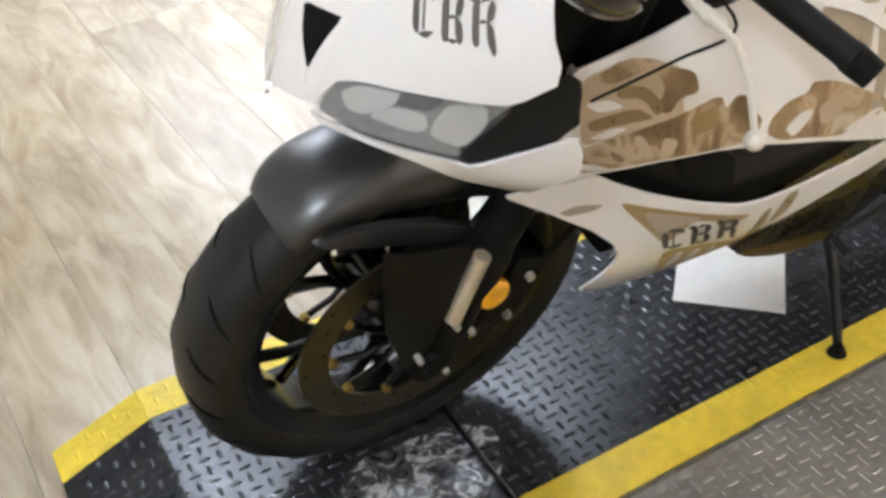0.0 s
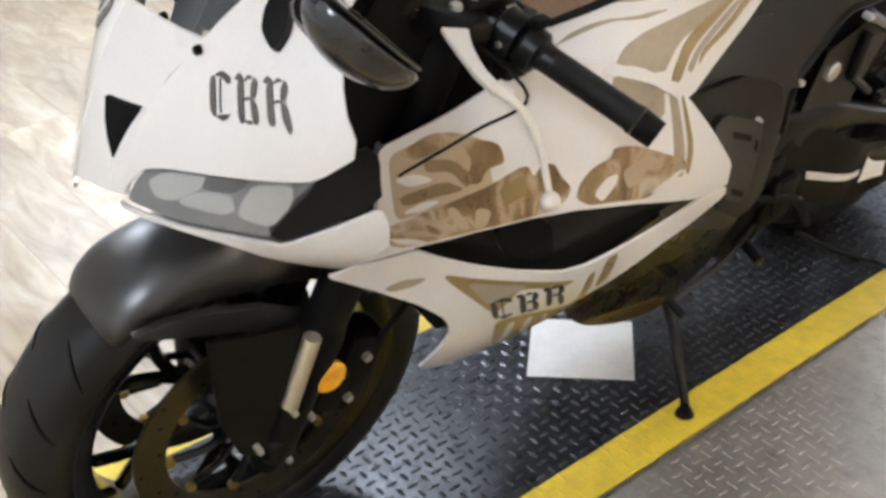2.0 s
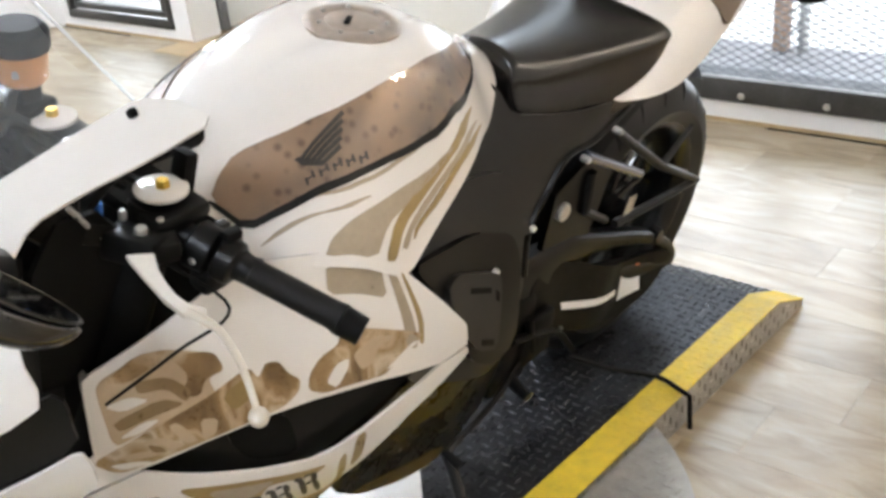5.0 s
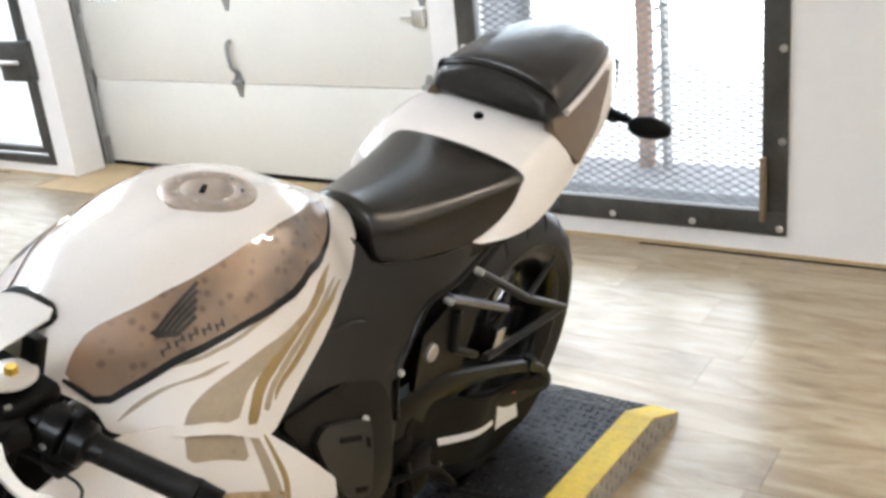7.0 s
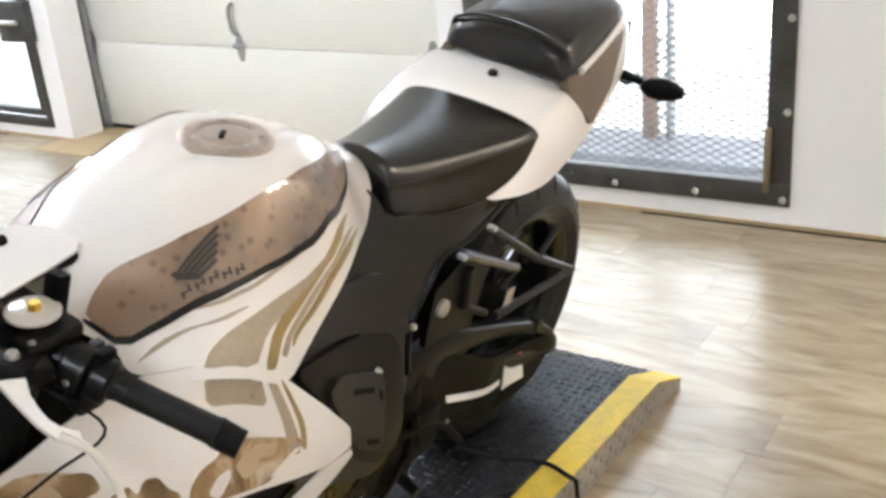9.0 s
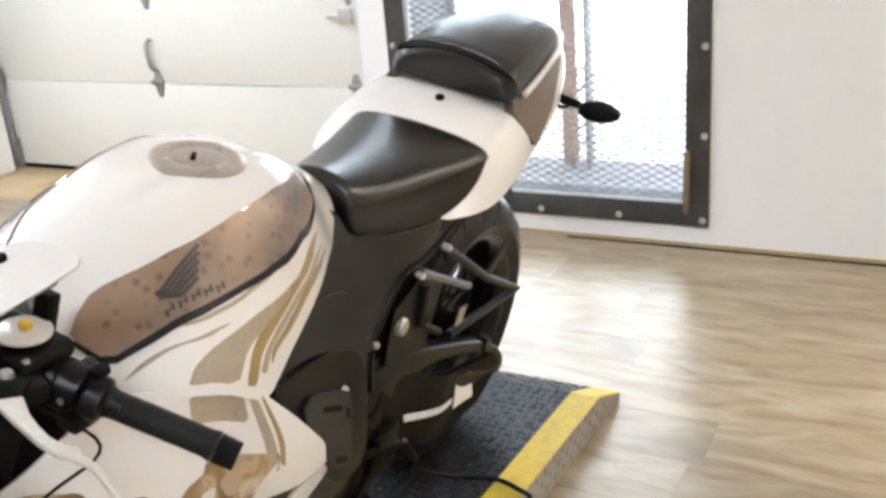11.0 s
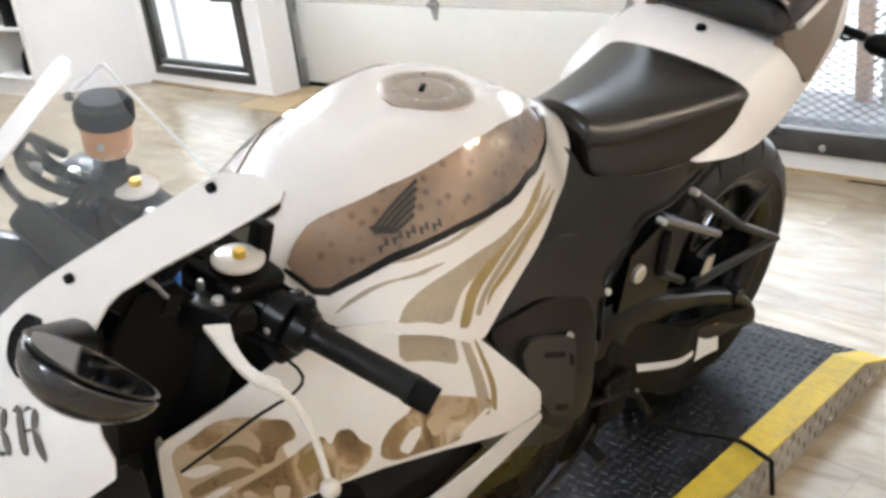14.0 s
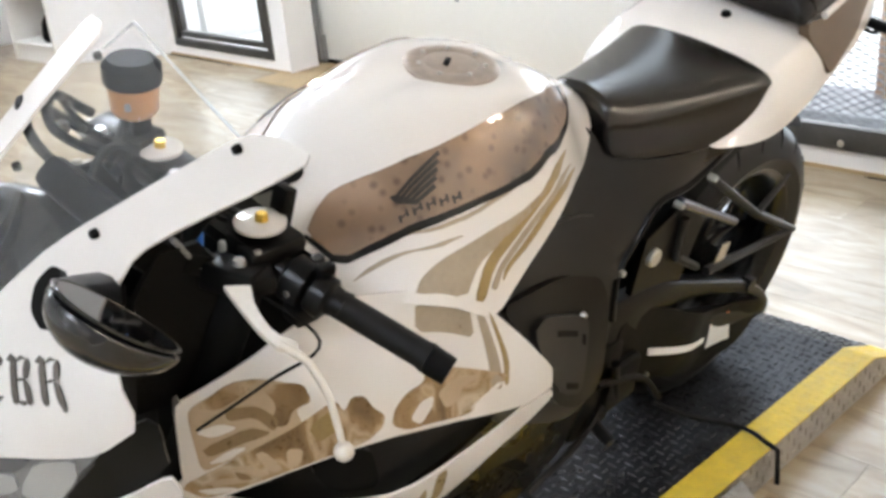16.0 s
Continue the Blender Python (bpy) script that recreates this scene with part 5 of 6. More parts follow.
# ---- tank and its side covers
tank_half = [(-.225, 0), (-.240, .070), (-.214, .112), (-.214, .138), (-.150, .190), (-.042, .2165), (.036, .195), (.138, .168), (.226, .124), (.308, .071), (.338, .034), (.345, 0)]
tank = part("fuel_tank", patch(TOP, "top", mirror_pts(tank_half), -1, res=0.016), PEARL, bike, "pearl white fuel tank")
for s in (-1, 1):
    far = 0.010 if s > 0 else 0.0
    part("tank_panel", patch(TOP, "top", [(p, q + far) for p, q in [(-.2228, .0755), (-.205, .068), (-.18, .066), (-.123, .094), (-.07, .105), (-.01, .1125), (.06, .1135), (.12, .1045), (.165, .087), (.225, .055), (.264, .032), (.25, .052), (.2215, .08), (.18, .112), (.13, .139), (.075, .1535), (.01, .1565), (-.05, .153), (-.095, .1488), (-.15, .136), (-.2045, .1135)]], s, lift=0.0024, thick=0.003, res=0.012, rounds=1), PANEL, tank, "glossy bronze tank panel")
    part("panel_seam", patch(TOP, "top", [(p, q + far) for p, q in [(.25, .052), (.2215, .08), (.18, .112), (.13, .139), (.075, .1535), (.01, .1565), (-.05, .153), (-.095, .1488), (-.15, .136), (-.2045, .1135), (-.2228, .0755), (-.2268, .0765), (-.2085, .1175), (-.154, .1412), (-.10, .1538), (-.05, .1575), (.01, .1605), (.077, .1578), (.134, .1428), (.1865, .1135), (.228, .080), (.256, .052)]], s, lift=0.0016, thick=0.002, res=0.012, rounds=1), GLOSS, tank, "black seam")
    for k in range(5):
        a = Vector((-.131 + .005 * k, .1165 + .0035 * k))
        q = Vector((-.058 - .0055 * k, .110 + .0048 * k))
        n = Vector((.0006, .0031))
        part("wing_mark", patch(TOP, "top", [tuple(a), tuple(a + n), tuple(q + n * 1.2), tuple(q)], s, lift=0.0036, thick=0.001, res=0.02, rounds=0), INKD, tank, "dark wing shape")
    part("wing_mark", patch(TOP, "top", [(-.134, .114), (-.129, .115), (-.107, .131), (-.098, .133), (-.110, .1335), (-.130, .122)], s, lift=0.0036, thick=0.001, res=0.02, rounds=0), INKD, tank, "dark wing shape")
    for k in range(5):
        a = Vector((-.134 + .0178 * k, .1305 + .0034 * k))
        for u in ((0, .003), (.0095, .0125)):
            part("lettering", patch(TOP, "top", [tuple(a + Vector((u[0], 0))), tuple(a + Vector((u[1], .0004))), tuple(a + Vector((u[1] - .0008, .0057))), tuple(a + Vector((u[0] - .0008, .0053)))], s, lift=0.0036, thick=0.001, res=0.02, rounds=0), INKD, tank, "dark lettering shape")
        part("lettering", patch(TOP, "top", [tuple(a + Vector((.002, .0018))), tuple(a + Vector((.010, .0022))), tuple(a + Vector((.0098, .0036))), tuple(a + Vector((.0018, .0032)))], s, lift=0.0034, thick=0.001, res=0.02, rounds=0), INKD, tank, "dark lettering shape")
    for pts, mtl in (([(-.148, .182), (-.133, .176), (-.106, .175), (-.051, .175), (.033, .172), (.103, .162), (.125, .156), (.064, .171), (-.002, .181), (-.048, .187), (-.081, .201)], GREYBROWN),
                     ([(.150, .140), (.166, .133), (.120, .160), (.029, .180), (-.023, .191), (-.05, .2055), (-.066, .2035), (-.036, .187), (.015, .177), (.095, .163)], BRONZE),
                     ([(.165, .142), (.176, .138), (.125, .1625), (.038, .1825), (-.007, .193), (-.026, .202), (-.034, .200), (-.014, .1915), (.028, .1815), (.11, .164)], GREYBROWN),
                     ([(.184, .138), (.190, .136), (.14, .161), (.05, .1845), (.004, .1935), (-.012, .199), (-.004, .193), (.04, .1835), (.13, .161)], BRONZE),
                     ([(-.207, .134), (-.179, .139), (-.117, .163), (-.052, .170), (-.104, .168), (-.169, .147)], GREYBROWN),
                     ([(-.150, .140), (-.10, .158), (-.04, .163), (.03, .161), (.10, .150), (.03, .1585), (-.04, .1605), (-.10, .155)], GREYBROWN)):
        part("graphic", patch(TOP, "top", pts, s, lift=0.0009, thick=0.0012, res=0.013, rounds=1), mtl, tank, "taupe swoosh graphic")
nrm = Vector((0.06, 0, 1)).normalized()
cap = part("fuel_cap", moved(lathe([(0, 0.010), (0.030, 0.010), (0.034, 0.008), (0.036, 0.010), (0.050, 0.009), (0.056, 0.007), (0.060, 0.004), (0.061, 0), (0.0615, -0.012), (0, -0.012)], 44, "z"), pose(0.07, 0, 0.9425, 0, 1, 0) @ Matrix.Diagonal((1.06, 1.06, 0.6, 1))), CAPM, tank, "brushed bronze fuel cap")
part("key_slot", moved(box(-0.011, 0.011, -0.0035, 0.0035, 0, 0.004, 0.0012), pose(0.062, 0, 0.9485, 0, 1, 35)), MATTE, cap, "black lock cover")
for k in range(7):
    a = 2 * math.pi * k / 7
    part("cap_bolt", lathe([(0, 0.0125), (0.003, 0.0125), (0.0034, 0.009)], 8, "z", (0.07 + 0.044 * math.cos(a), 0.044 * math.sin(a), 0.9385)), SILVER, cap)

# ---- black bodywork, seat and tail
both("frame_cover", REAR, "flank", [(.195, .872), (.262, .835), (.300, .815), (.320, .770), (.416, .750), (.557, .737), (.64, .725), (.60, .695), (.50, .680), (.43, .680), (.385, .635), (.335, .58), (.33, .46), (.30, .36), (.22, .36), (.05, .46), (-.04, .56), (-.06, .70), (.04, .75), (.15, .80)], COVERM, None, "black plastic frame cover, lightened for its sheen", rounds=1)
for s in (-1, 1):
    part("cover_flange", tube(curve([tuple(spot(REAR, "flank", a, w, s)) for a, w in ((.62, .712), (.50, .685), (.425, .678), (.38, .632), (.335, .582), (.33, .50))]), 0.0065, 8), SATIN, bike)
both("frame_spar", REAR, "flank", [(0.025, 0.691), (0.081, 0.724), (0.166, 0.719), (0.267, 0.705), (0.291, 0.681), (0.307, 0.629), (0.327, 0.585), (0.301, 0.588), (0.26, 0.611), (0.179, 0.644), (0.107, 0.663)], COVERM, None, "black frame spar, lightened for its sheen", lift=0.012, thick=0.015, rounds=1)
both("lower_cover", REAR, "flank", [(0.026, 0.668), (0.104, 0.652), (0.179, 0.640), (0.234, 0.626), (0.278, 0.602), (0.296, 0.566), (0.300, 0.50), (0.302, 0.45), (0.303, 0.41), (0.288, 0.385), (0.235, 0.385), (0.17, 0.43), (0.129, 0.51), (0.076, 0.60)], SATIN, None, "black engine side cover", lift=0.012, thick=0.016)
both("heel_guard", REAR, "flank", [(0.085, 0.604), (0.117, 0.612), (0.154, 0.596), (0.222, 0.565), (0.236, 0.550), (0.234, 0.50), (0.226, 0.425), (0.173, 0.452), (0.133, 0.504)], DARKGREY, None, "dark grey heel guard with slots", lift=0.022, thick=0.010, rounds=1)
for s in (-1, 1):
    for pts in ([(0.150, 0.575), (0.206, 0.548), (0.206, 0.538), (0.150, 0.565)], [(0.219, 0.538), (0.228, 0.530), (0.228, 0.512), (0.219, 0.520)], [(0.180, 0.470), (0.214, 0.452), (0.214, 0.441), (0.182, 0.458)]):
        part("slot", patch(REAR, "flank", pts, s, lift=0.0228, thick=0.002, res=0.02, rounds=0), MATTE, bike)
    for a, w, k in ((0.23, 0.563, .012), (0.337, 0.587, .004)):
        o = spot(REAR, "flank", a, w, s)
        part("bolt", lathe([(0, s * 0.008), (0.005, s * 0.008), (0.0065, s * 0.004), (0.0065, 0)], 10, "y", o + Vector((0, s * k, 0))), SILVER, bike)
seat = part("rider_seat", moved(loft([(.350, .852, .068, .818, .090, .738), (.38, .848, .078, .815, .105, .722), (.42, .845, .087, .814, .114, .716), (.47, .843, .097, .815, .123, .714), (.54, .843, .112, .818, .134, .716), (.61, .845, .128, .822, .146, .728), (.655, .847, .137, .827, .152, .745), (.678, .847, .139, .829, .150, .765)], 2, 0.014, True), Matrix.Translation((0, -0.011, 0))), SEATV, bike, "black vinyl rider seat with a worn spot", crease=85)
tail_bm = loft([(.555, .752, .08, .750, .158, .741), (.61, .790, .10, .784, .174, .737), (.672, .846, .138, .828, .182, .738), (.72, .865, .141, .846, .185, .752), (.79, .884, .139, .865, .180, .772), (.9, .905, .128, .887, .165, .802), (1.0, .924, .113, .910, .148, .832), (1.1, .940, .087, .928, .118, .870),
                               (1.18, .946, .055, .937, .075, .898), (1.212, .942, .03, .934, .042, .912)])
for v in tail_bm.verts:
    if v.co.y > 0.02 and v.co.x > 0.64:
        v.co.y *= 1.0 + 0.16 * max(0.0, min(1.0, (0.90 - v.co.x) / 0.12))
tail = part("tail_cowl", tail_bm, PEARL, bike, "pearl white tail cowl", crease=85)


TAILS = Surface([(.80, .852, .139), (.80, .774, .181), (.9, .886, .129), (.9, .802, .167), (1.0, .909, .114), (1.0, .832, .150), (1.1, .928, .088), (1.1, .87, .120), (1.16, .936, .062), (1.16, .892, .086), (.70, .835, .141), (.70, .745, .185)], 1e-5)
for s in (-1, 1):
    part("tail_panel", patch(TAILS, "flank", [(.800, .889), (.794, .874), (.800, .856), (.818, .832), (.834, .808), (.844, .802), (.868, .812), (.914, .831), (.950, .846), (.987, .872), (1.02, .892), (1.07, .921), (1.05, .922), (.98, .911), (.906, .899), (.85, .890)], s, lift=0.013, thick=0.020, res=0.014, rounds=1), GOLDTAN, tail, "brown tail side panel")
part("pillion_seat", loft([(.792, .962, .106, .934, .130, .890), (.804, .972, .112, .946, .136, .902), (.85, .981, .112, .957, .135, .910), (.92, .992, .106, .970, .128, .924), (1.0, 1.001, .094, .981, .116, .940), (1.06, 1.002, .080, .984, .102, .950), (1.115, .993, .058, .979, .078, .956), (1.15, .980, .034, .970, .048, .956)], tip=0.012), SEATV, bike, "black vinyl pillion seat", crease=85)
rim = [(.835, -.140, .901), (.92, -.133, .920), (1.0, -.121, .937), (1.06, -.107, .948), (1.115, -.084, .955), (1.155, -.052, .957)]
part("seat_rim", tube(curve(rim + [(1.170, 0, .957)] + [(p, -q, r) for p, q, r in reversed(rim)]), 0.0065, 10), PEARL, tail, "white raised edge round the pillion seat")
part("seat_piping", tube(curve([(.810, -.134, .914), (.797, -.118, .942), (.790, -.07, .961), (.787, 0, .968), (.790, .07, .961), (.797, .118, .942), (.810, .134, .914)]), 0.0030, 8), SEATV, bike)
o = Vector((.754, -.002, .8755))
part("tail_screw", lathe([(0, 0.006), (0.006, 0.006), (0.009, 0.003), (0.0095, -0.004)], 14, "z", o), MATTE, bike)
part("undertail", join(box(0.62, 1.10, -0.085, 0.085, 0.68, 0.80, 0.03), moved(box(-0.14, 0.02, -0.03, 0.03, -0.02, 0.02, 0.01), pose(1.20, 0, 0.83, 0, 30, 0))), MATTE, bike)
part("inner_fender", lathe([(0.325, -0.085), (0.345, -0.07), (0.352, 0), (0.345, 0.07), (0.325, 0.085), (0.33, 0.07), (0.343, 0), (0.33, -0.07), (0.325, -0.085)], 24, "y", (X_R, 0, R_R), 62, 150), MATTE, bike)
for s in (-1, 1):
    sig = part("turn_signal", moved(lathe([(0, -0.055), (0.012, -0.050), (0.022, -0.030), (0.027, 0), (0.023, 0.028), (0.012, 0.046), (0, 0.050)], 20, "y"), pose(1.078, s * 0.214, 0.829, 0, 0, -20 * s) @ Matrix.Scale(0.88, 4)), MATTE, bike, "smoked black turn signal")
    part("stalk", tube([(1.07, s * 0.07, 0.842), (1.078, s * 0.172, 0.832)], [0.012, 0.009], 10), MATTE, sig)
for s in (-1, 1):
    part("tail_light", moved(slab([(1.105, .835), (1.20, .800), (1.235, .835), (1.222, .905), (1.17, .892), (1.12, .868)], -0.004, 0.004), Matrix(((1, 0, 0, 0), (0, 0, 1, s * .062), (0, 1, 0, 0), (0, 0, 0, 1)))), MIRSH, bike, "smoked grey tail light lens")
part("plate_bracket", tube(curve([(1.12, -0.06, 0.83), (1.16, -0.10, 0.79), (1.17, -0.12, 0.80), (1.155, -0.13, 0.815)]), 0.004, 8), MATTE, bike)

# ---- swingarm, hangers, footrest and stand


def ring_plate(outer, inner, y, side, thick=0.030, n=72):
    """A cast arm with an opening: two outlines (x, height), rounded edges."""
    def spread(pts):
        p = [Vector(q).to_2d() for q in outline_round(pts, 2)]
        d = [0.0]
        for a, b in zip(p, p[1:] + p[:1]):
            d.append(d[-1] + (b - a).length)
        xs, zs = [q.x for q in p + p[:1]], [q.y for q in p + p[:1]]
        return [Vector((float(np.interp(u, d, xs)), float(np.interp(u, d, zs)))) for u in np.linspace(0, d[-1], n, endpoint=False)]
    o, i = spread(outer), spread(inner)
    bm, loops = bmesh.new(), []
    for k, dy in ((0.0, thick), (0.0, 0.006), (0.10, 0.0), (0.45, -0.003), (0.85, 0.0), (1.0, 0.006), (1.0, thick)):
        loops.append([bm.verts.new((a.lerp(b, k).x, side * (y - dy), a.lerp(b, k).y)) for a, b in zip(o, i)])
    loops.append(loops[0])
    for a, b in zip(loops, loops[1:]):
        for k in range(n):
            bm.faces.new((a[k], a[(k + 1) % n], b[(k + 1) % n], b[k]))
    return bm


ARM_OUT = [(.335, .50), (.435, .49), (.522, .478), (.60, .446), (.665, .418), (.73, .392), (.85, .338), (.95, .276), (1.0, .222), (1.012, .185), (.972, .189), (.825, .231), (.675, .295), (.544, .352), (.45, .365), (.36, .40)]
ARM_IN = [(.545, .398), (.58, .402), (.631, .392), (.719, .364), (.80, .330), (.885, .290), (.935, .258), (.949, .233), (.862, .261), (.78, .290), (.712, .317), (.64, .343), (.56, .378)]
HANGM = plain("worn_black_alloy", (0.012, 0.0115, 0.011), 0.42, 0.2, 0.3, 14, 0.0, 0.05, 0.25)
for s in (-1, 1):
    arm = part("swingarm", ring_plate(ARM_OUT, ARM_IN, 0.140, s), SATIN, bike, "satin black swingarm")
    part("axle_nut", lathe([(0, s * 0.022), (0.016, s * 0.022), (0.018, s * 0.014), (0.018, 0)], 6, "y", (X_R, s * 0.125, R_R)), SATIN, arm)
    hang = part("peg_hanger", join(tube([(0.552, s * 0.15, 0.687), (0.777, s * 0.15, 0.53)], [0.0079, 0.0085], 8), tube([(0.919, s * 0.13, 0.558), (0.777, s * 0.15, 0.53)], [0.0055, 0.0073], 8), tube([(0.777, s * 0.15, 0.53), (0.972, s * 0.15, 0.423)], [0.0085, 0.0067], 8),
                                   tube([(0.972, s * 0.15, 0.423), (0.635, s * 0.15, 0.46)], [0.0073, 0.0091], 8), tube([(0.528, s * 0.14, 0.609), (0.531, s * 0.14, 0.528), (0.614, s * 0.14, 0.473)], [0.0080, 0.0090, 0.0074], 8)), HANGM, bike, "black footrest hanger")
    part("foot_peg", tube([(0.464, s * 0.155, 0.671), (0.678, s * 0.155, 0.5545)], [0.0098, 0.0088], 14), plain("dark_polished_peg", (0.30, 0.32, 0.40), 0.25, 0.9, 0.1, 30), hang, "polished dark foot peg")
    for a, w in ((0.552, 0.687), (0.462, 0.667)):
        part("bolt", lathe([(0, s * 0.016), (0.005, s * 0.016), (0.0062, s * 0.012), (0.0062, 0)], 12, "y", (a, s * 0.150, w)), SILVER, hang)
    part("hanger_plate", moved(slab([(-.09, .05), (.02, .09), (.09, .03), (.05, -.10), (-.04, -.14), (-.10, -.06)], -0.006, 0.006), Matrix(((1, 0, 0, .52), (0, 0, 1, s * .128), (0, 1, 0, .55), (0, 0, 0, 1)))), SATIN, hang)
part("pivot_cover", lathe([(0, -0.006), (0.014, -0.006), (0.0165, -0.003), (0.0165, 0.004), (0, 0.004)], 22, "y", (0.435, -0.150, 0.573)), SILVER, bike, "round pale pivot cap")
part("heat_plate", moved(slab([(-.02, -.03), (.015, -.028), (.03, .025), (.0, .03)], -0.002, 0.002), Matrix(((1, 0, 0, .67), (0, 0, 1, -.150), (0, 1, 0, .475), (0, 0, 0, 1)))), CHROME, bike, "bright metal tag")
part("muffler", join(tube(curve([(0.05, -0.03, 0.22), (0.25, -0.02, 0.20), (0.40, 0.02, 0.24), (0.56, 0.06, 0.30)]), [0.05] * 6 + [0.075] * 7 + [0.07] * 6, 18)), MATTE, bike, "black exhaust box")
PLANE = Matrix(((1, 0, 0, 0), (0, 0, 1, 0), (0, 1, 0, 0), (0, 0, 0, 1)))
HUG = Surface([(0.658, 0.299, 0.157), (0.385, 0.374, 0.142), (0.401, 0.452, 0.142), (0.494, 0.444, 0.142), (0.717, 0.319, 0.142), (0.942, 0.26, 0.142), (0.953, 0.207, 0.142), (0.873, 0.157, 0.142), (0.693, 0.18, 0.142), (0.465, 0.301, 0.142)], 1e-5)
guard = part("chain_guard", patch(HUG, "flank", [(0.385, 0.374), (0.401, 0.452), (0.494, 0.444), (0.717, 0.319), (0.942, 0.26), (0.953, 0.207), (0.873, 0.157), (0.693, 0.18), (0.465, 0.301)], -1, thick=0.01), MATTE, bike, "black chain guard")
part("label", patch(HUG, "flank", [(0.737, 0.282), (0.821, 0.261), (0.842, 0.197), (0.743, 0.218)], -1, lift=0.0014, thick=0.001, rounds=0), PAPER, guard, "white safety label")
part("label", patch(HUG, "flank", [(0.736, 0.293), (0.819, 0.275), (0.821, 0.261), (0.737, 0.282)], -1, lift=0.0014, thick=0.001, rounds=0), ORANGE, guard, "orange label header")
part("label", patch(HUG, "flank", [(0.497, 0.348), (0.716, 0.263), (0.721, 0.246), (0.503, 0.329)], -1, lift=0.0014, thick=0.001, rounds=0), PAPER, guard, "thin white label line")
for a, w in [(0.417, 0.355), (0.47, 0.33), (0.513, 0.28), (0.326, 0.382)]:
    part("bolt", lathe([(0, -0.006), (0.0035, -0.006), (0.0045, -0.003), (0.0045, 0)], 10, "y", (a, -HUG(a, w), w)), SILVER, guard)
BELLY = Surface([(-.1, .40, .168), (.06, .47, .185), (.23, .16, .132), (.33, .30, .145), (.07, .20, .138), (-.05, .30, .150), (.2, .32, .162)])
belly_pts = [(-.11, .42), (-.085, .31), (-.01, .236), (.085, .186), (.19, .158), (.245, .182), (.33, .235), (.335, .31), (.29, .40), (.20, .45), (.06, .50)]
part("belly_pan", patch(BELLY, "flank", belly_pts, -1, thick=0.01), plain("dark_bronze_engine_cover", (0.022, 0.0165, 0.0085), 0.28, 0.5, 0.25, 12), bike, "dark bronze engine cover")
part("belly_rim", patch(BELLY, "flank", [(-.035, .262), (.02, .250), (.09, .232), (.165, .208), (.205, .186), (.19, .160), (.085, .188), (-.008, .238)], -1, lift=0.0012, thick=0.003, rounds=1), plain("olive_bronze_belly", (0.17, 0.115, 0.022), 0.3, 0.5, 0.2, 16), bike, "olive bronze belly rim")
part("belly_pan", patch(BELLY, "flank", belly_pts, 1, thick=0.01), SATIN, bike, "black engine cover")
part("cover_slot", patch(BELLY, "flank", [(.09, .335), (.13, .325), (.185, .265), (.165, .262)], -1, lift=0.001, thick=0.003, rounds=0), MATTE, bike)
part("footrest", tube([(0.36, -0.125, 0.26), (0.35, -0.20, 0.245)], [0.013, 0.011], 12), SATIN, bike, "black rider footrest")
part("rearset_bracket", join(tube(curve([(0.33, -.160, .36), (.39, -.165, .345), (.47, -.165, .305), (.55, -.165, .215)]), 0.0075, 10), tube([(.366, -.165, .393), (.40, -.16, .30)], 0.008, 10), box(.37, .46, -.165, -.140, .27, .37, .012), box(.30, .42, -.150, -.100, .22, .42, .02)), MATTE, bike, "black rearset bracket")
part("shift_lever", join(tube(curve([(0.40, -0.15, 0.30), (0.30, -0.165, 0.25), (0.20, -0.165, 0.22), (0.17, -0.168, 0.215)]), 0.006, 8), tube([(0.17, -0.165, 0.215), (0.17, -0.20, 0.208)], 0.008, 10)), SATIN, bike, "black shift lever")
stand = part("side_stand", join(tube(curve([(0.23, -0.10, 0.18), (0.205, -0.16, 0.145), (0.16, -0.24, 0.098), (0.138, -0.276, 0.076)]), [0.0105] * 10 + [0.0078] * 9, 12)), SATIN, bike, "black side stand")
part("stand_foot", moved(lathe([(0, 0.018), (0.008, 0.018), (0.015, 0.004), (0.0165, 0), (0, 0)], 18, "z"), pose(0.130, -0.284, 0.070, 14, 0, 0) @ pose(0, 0, 0, -28, 0, 0)), MATTE, stand)

